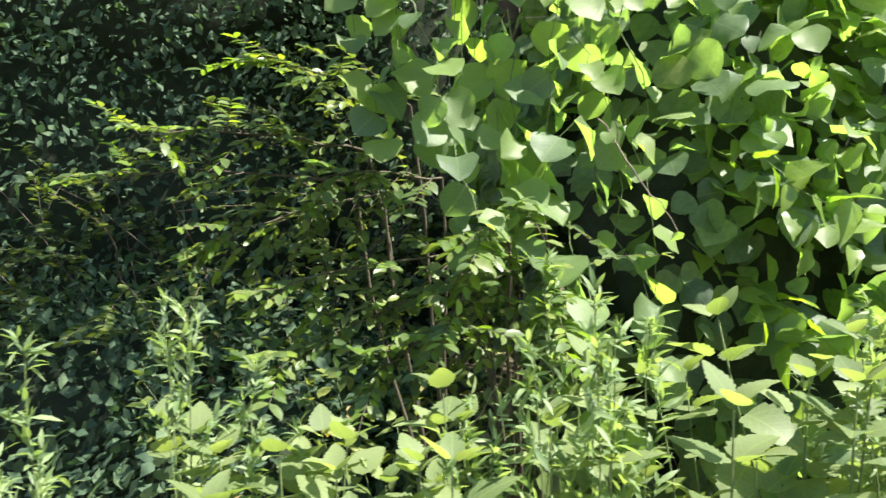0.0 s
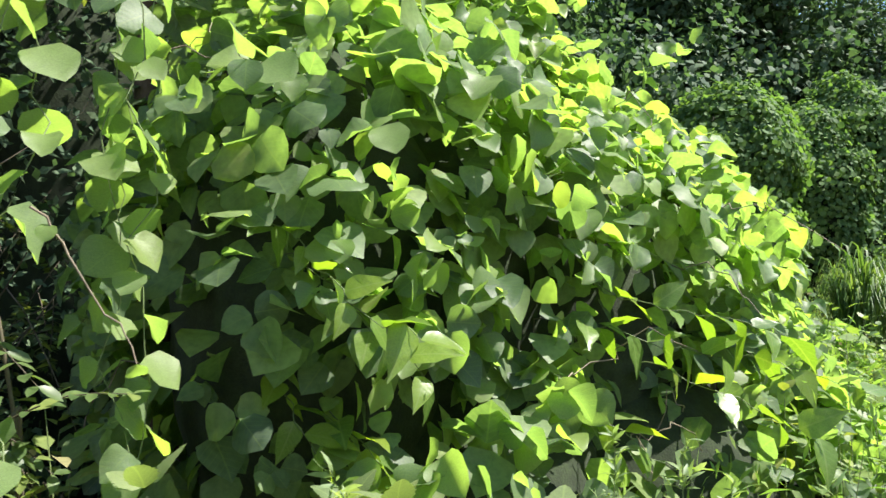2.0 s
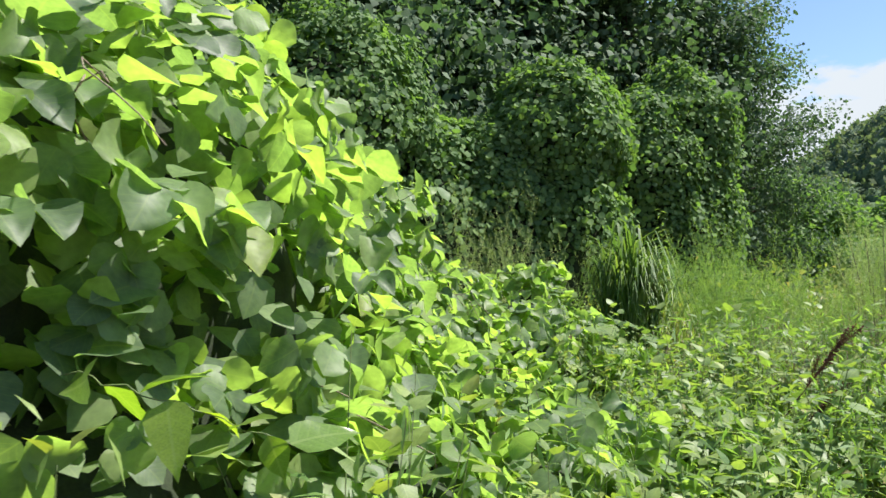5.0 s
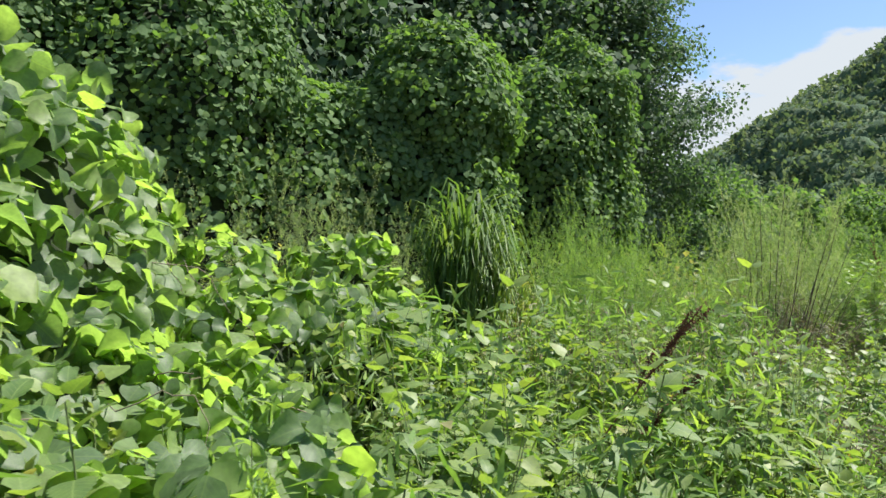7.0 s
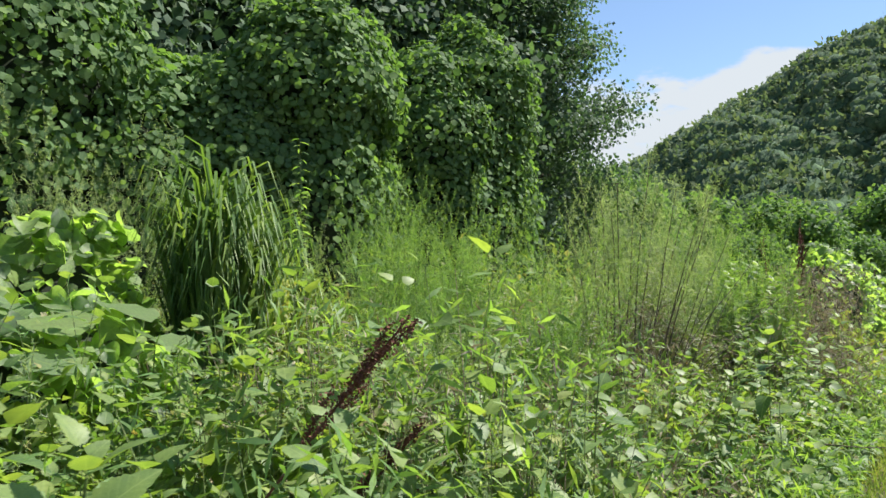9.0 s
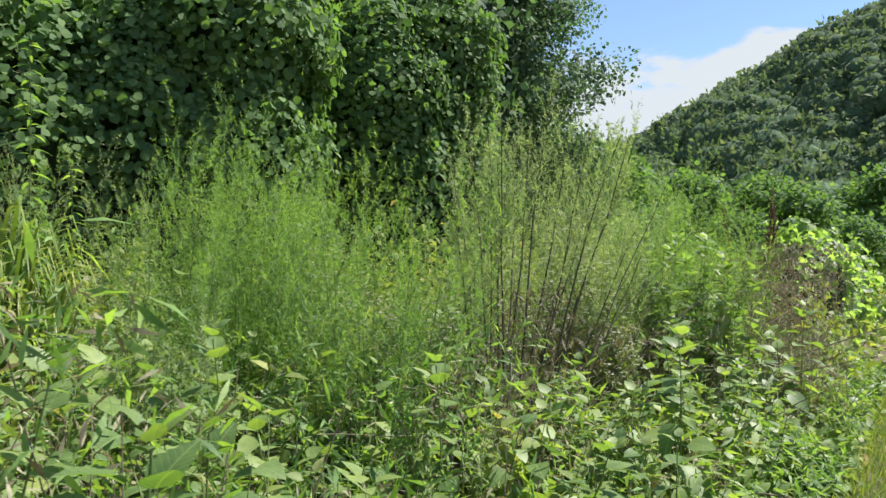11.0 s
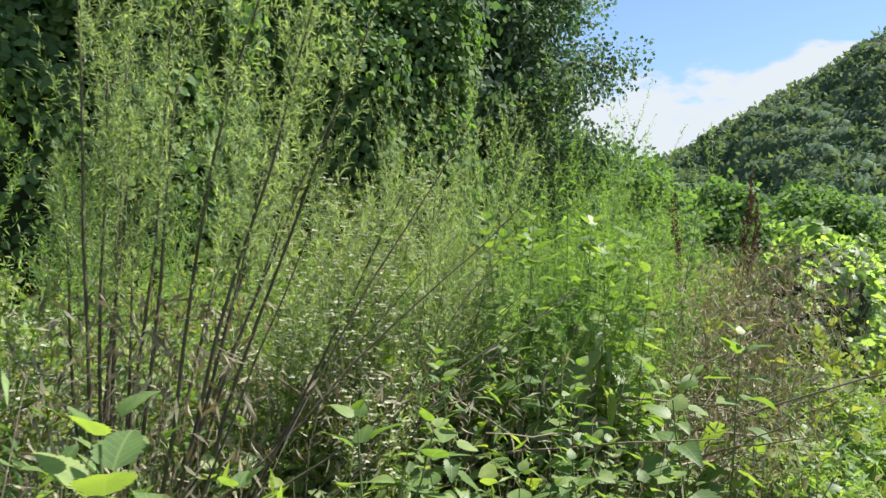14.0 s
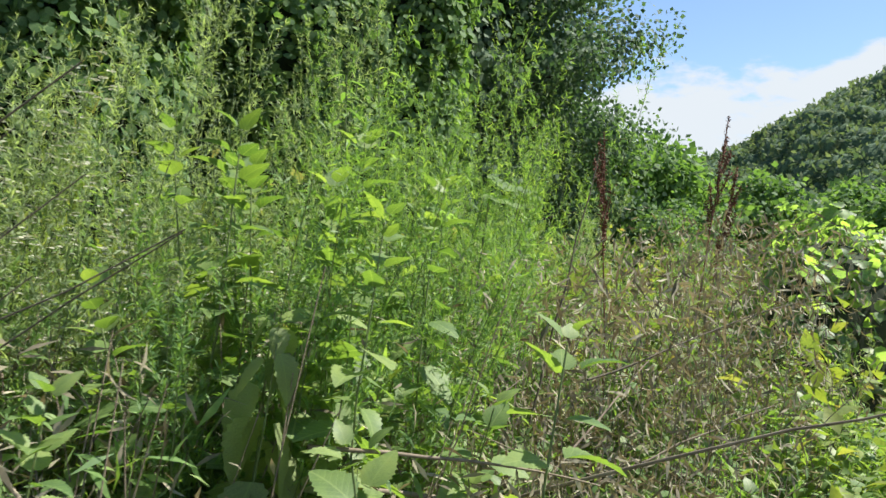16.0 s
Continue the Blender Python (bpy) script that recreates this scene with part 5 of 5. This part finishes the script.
gourd((14.0, 7.75, 0), [(0, 0, 1.6, 0.2), (0.22, 0.1, 1.68, 0.2), (-0.15, 0.1, 1.5, 0.17)], "pale gourd vine with wide flat leaves")

for x, y in [(17.2, 8.4), (17.6, 8.7), (18.2, 8.8), (17.7, 8.2), (18.2, 8.3), (18.8, 8.7)]:
    for z in (0.7,):
        shoot("kudzu_shoot", (x + 0.2, y + 0.1, z), (x + rng.normal(0, .2), y + rng.normal(0, .2), z + 0.95), 11, 0.11, 2, "kudzu vine climbing over dry weeds")


# ---- single weed stalks rising out of the low growth ----
reseed(27)


STALKS = [mugwort((0, 0, -60), 1.15, 2, 0.12, "slender upright weed with narrow leaves", M_FEATHER, name="weed_stalk", size=0.05, branches=14, leaves=18, top=0.07, bare=0.3),
          mugwort((0, 0, -60), 1.3, 2, 0.16, "slender grey-green weed with narrow leaves", M_MUGWORT, name="weed_stalk", size=0.045, branches=14, leaves=18, top=0.06, bare=0.35),
          mugwort((0, 0, -60), 1.0, 3, 0.2, "slender upright weed with small broad leaves", M_WEED, shape=L_OVATE, name="weed_stalk", size=0.045, branches=12, leaves=14, top=0.08, bare=0.3)]
for i in range(100):
    s, off = rng.uniform(5.2, 18), 1.5 + 5.0 * rng.random() ** 1.3
    x, y = beside(s, off)
    q = rng.uniform(0.75, 1.15)
    if i < 3:
        STALKS[i].location = (x, y, -0.02)
        continue
    c = copy_thing(STALKS[i % 3], pose(x, y, -0.02, rng.normal(0, 4), rng.normal(0, 4), rng.uniform(0, 360)))
    c.scale = (q, q, q)


# ---- white asters ----
reseed(28)


def aster(at, height, stems, label):
    root = thing("aster_bush", at, label, "flowering weed", "white aster bushes")
    for i in range(stems):
        sh, lh, fh = Heap(), Heap(), Heap()
        a_ = rng.uniform(0, 6.28)
        q = rng.random() ** 0.5 * 0.28
        st = leafy_spire(sh, lh, (0, 0, 0), (math.cos(a_) * q, math.sin(a_) * q, 1), height * rng.uniform(0.75, 1.05), L_FINE, 0.05, 18, 16, 0.08, 0.05, 0.25)
        k = 30
        s = rng.uniform(0.62, 1.0, k)
        p = along(st, s) + unit(jitter(k, 1)) * 0.16 * (1.15 - s)[:, None] + jitter(k, 0.03) + np.array([0, 0, 0.05])
        for turn in range(5):
            an = turn * 1.257
            d = np.tile([math.cos(an), math.sin(an), 0.1], (k, 1))
            fh.scatter(L_ROUND, p, d + jitter(k, 0.1), np.array([0, 0, 1.0]) + jitter(k, 0.35), 0.017)
        stalk = part("stalk", sh, M_GREENSTEM, root)
        part("foliage", lh, M_WEED, stalk, kind="stuff")
        part("flower_spray", fh, M_WHITE, stalk, "small white daisy flowers", "stuff")


for x, y, hgt in [(12.1, 7.8, 1.95), (12.45, 7.5, 1.6), (10.6, 7.3, 1.35), (10.2, 6.9, 1.2), (11.9, 6.8, 1.2), (12.9, 7.7, 1.6), (10.3, 7.8, 1.5), (11.7, 7.4, 1.4), (12.05, 7.25, 1.7), (12.3, 7.4, 1.8), (11.8, 7.1, 1.5)]:
    aster((x, y, 0), hgt, 7, "bushy weed topped with small white daisies")

for p0, d, ln, r, dark in [((13.0, 6.75, 0.72), (1.2, -0.15, -0.1), 1.35, 0.008, 0), ((13.1, 6.6, 0.55), (1.1, 0.1, 0.02), 1.1, 0.007, 0), ((12.87, 6.58, 0.87), (0.75, -0.1, -0.08), 0.8, 0.006, 0),
                           ((11.0, 6.85, 0.3), (1.25, -0.2, 1.3), 2.0, 0.006, 1), ((11.05, 6.8, 0.35), (1.3, -0.25, 0.95), 1.9, 0.005, 1), ((11.0, 6.9, 0.1), (0.55, 0.05, 1.6), 2.2, 0.007, 1), ((11.1, 6.8, 0.1), (0.75, -0.1, 1.5), 2.2, 0.006, 1),
                           ((10.15, 6.0, 0.05), (0.05, 0.0, 1.0), 0.95, 0.006, 0), ((10.0, 6.1, 0.6), (-0.7, 0.1, 0.1), 0.7, 0.004, 0), ((11.0, 5.95, 0.1), (0.5, 0.15, 0.3), 0.8, 0.004, 0), ((14.2, 7.2, 0.9), (0.9, -0.1, 0.35), 1.1, 0.005, 1), ((13.9, 7.3, 0.3), (0.35, 0.1, 1.3), 1.7, 0.006, 1)]:
    dead_stem(p0, d, ln, r, "dark bare stalk leaning out of the mugwort" if dark else "pale dead stem lying across dry weeds", M_DARKSTEM if dark else M_DRYSTEM)
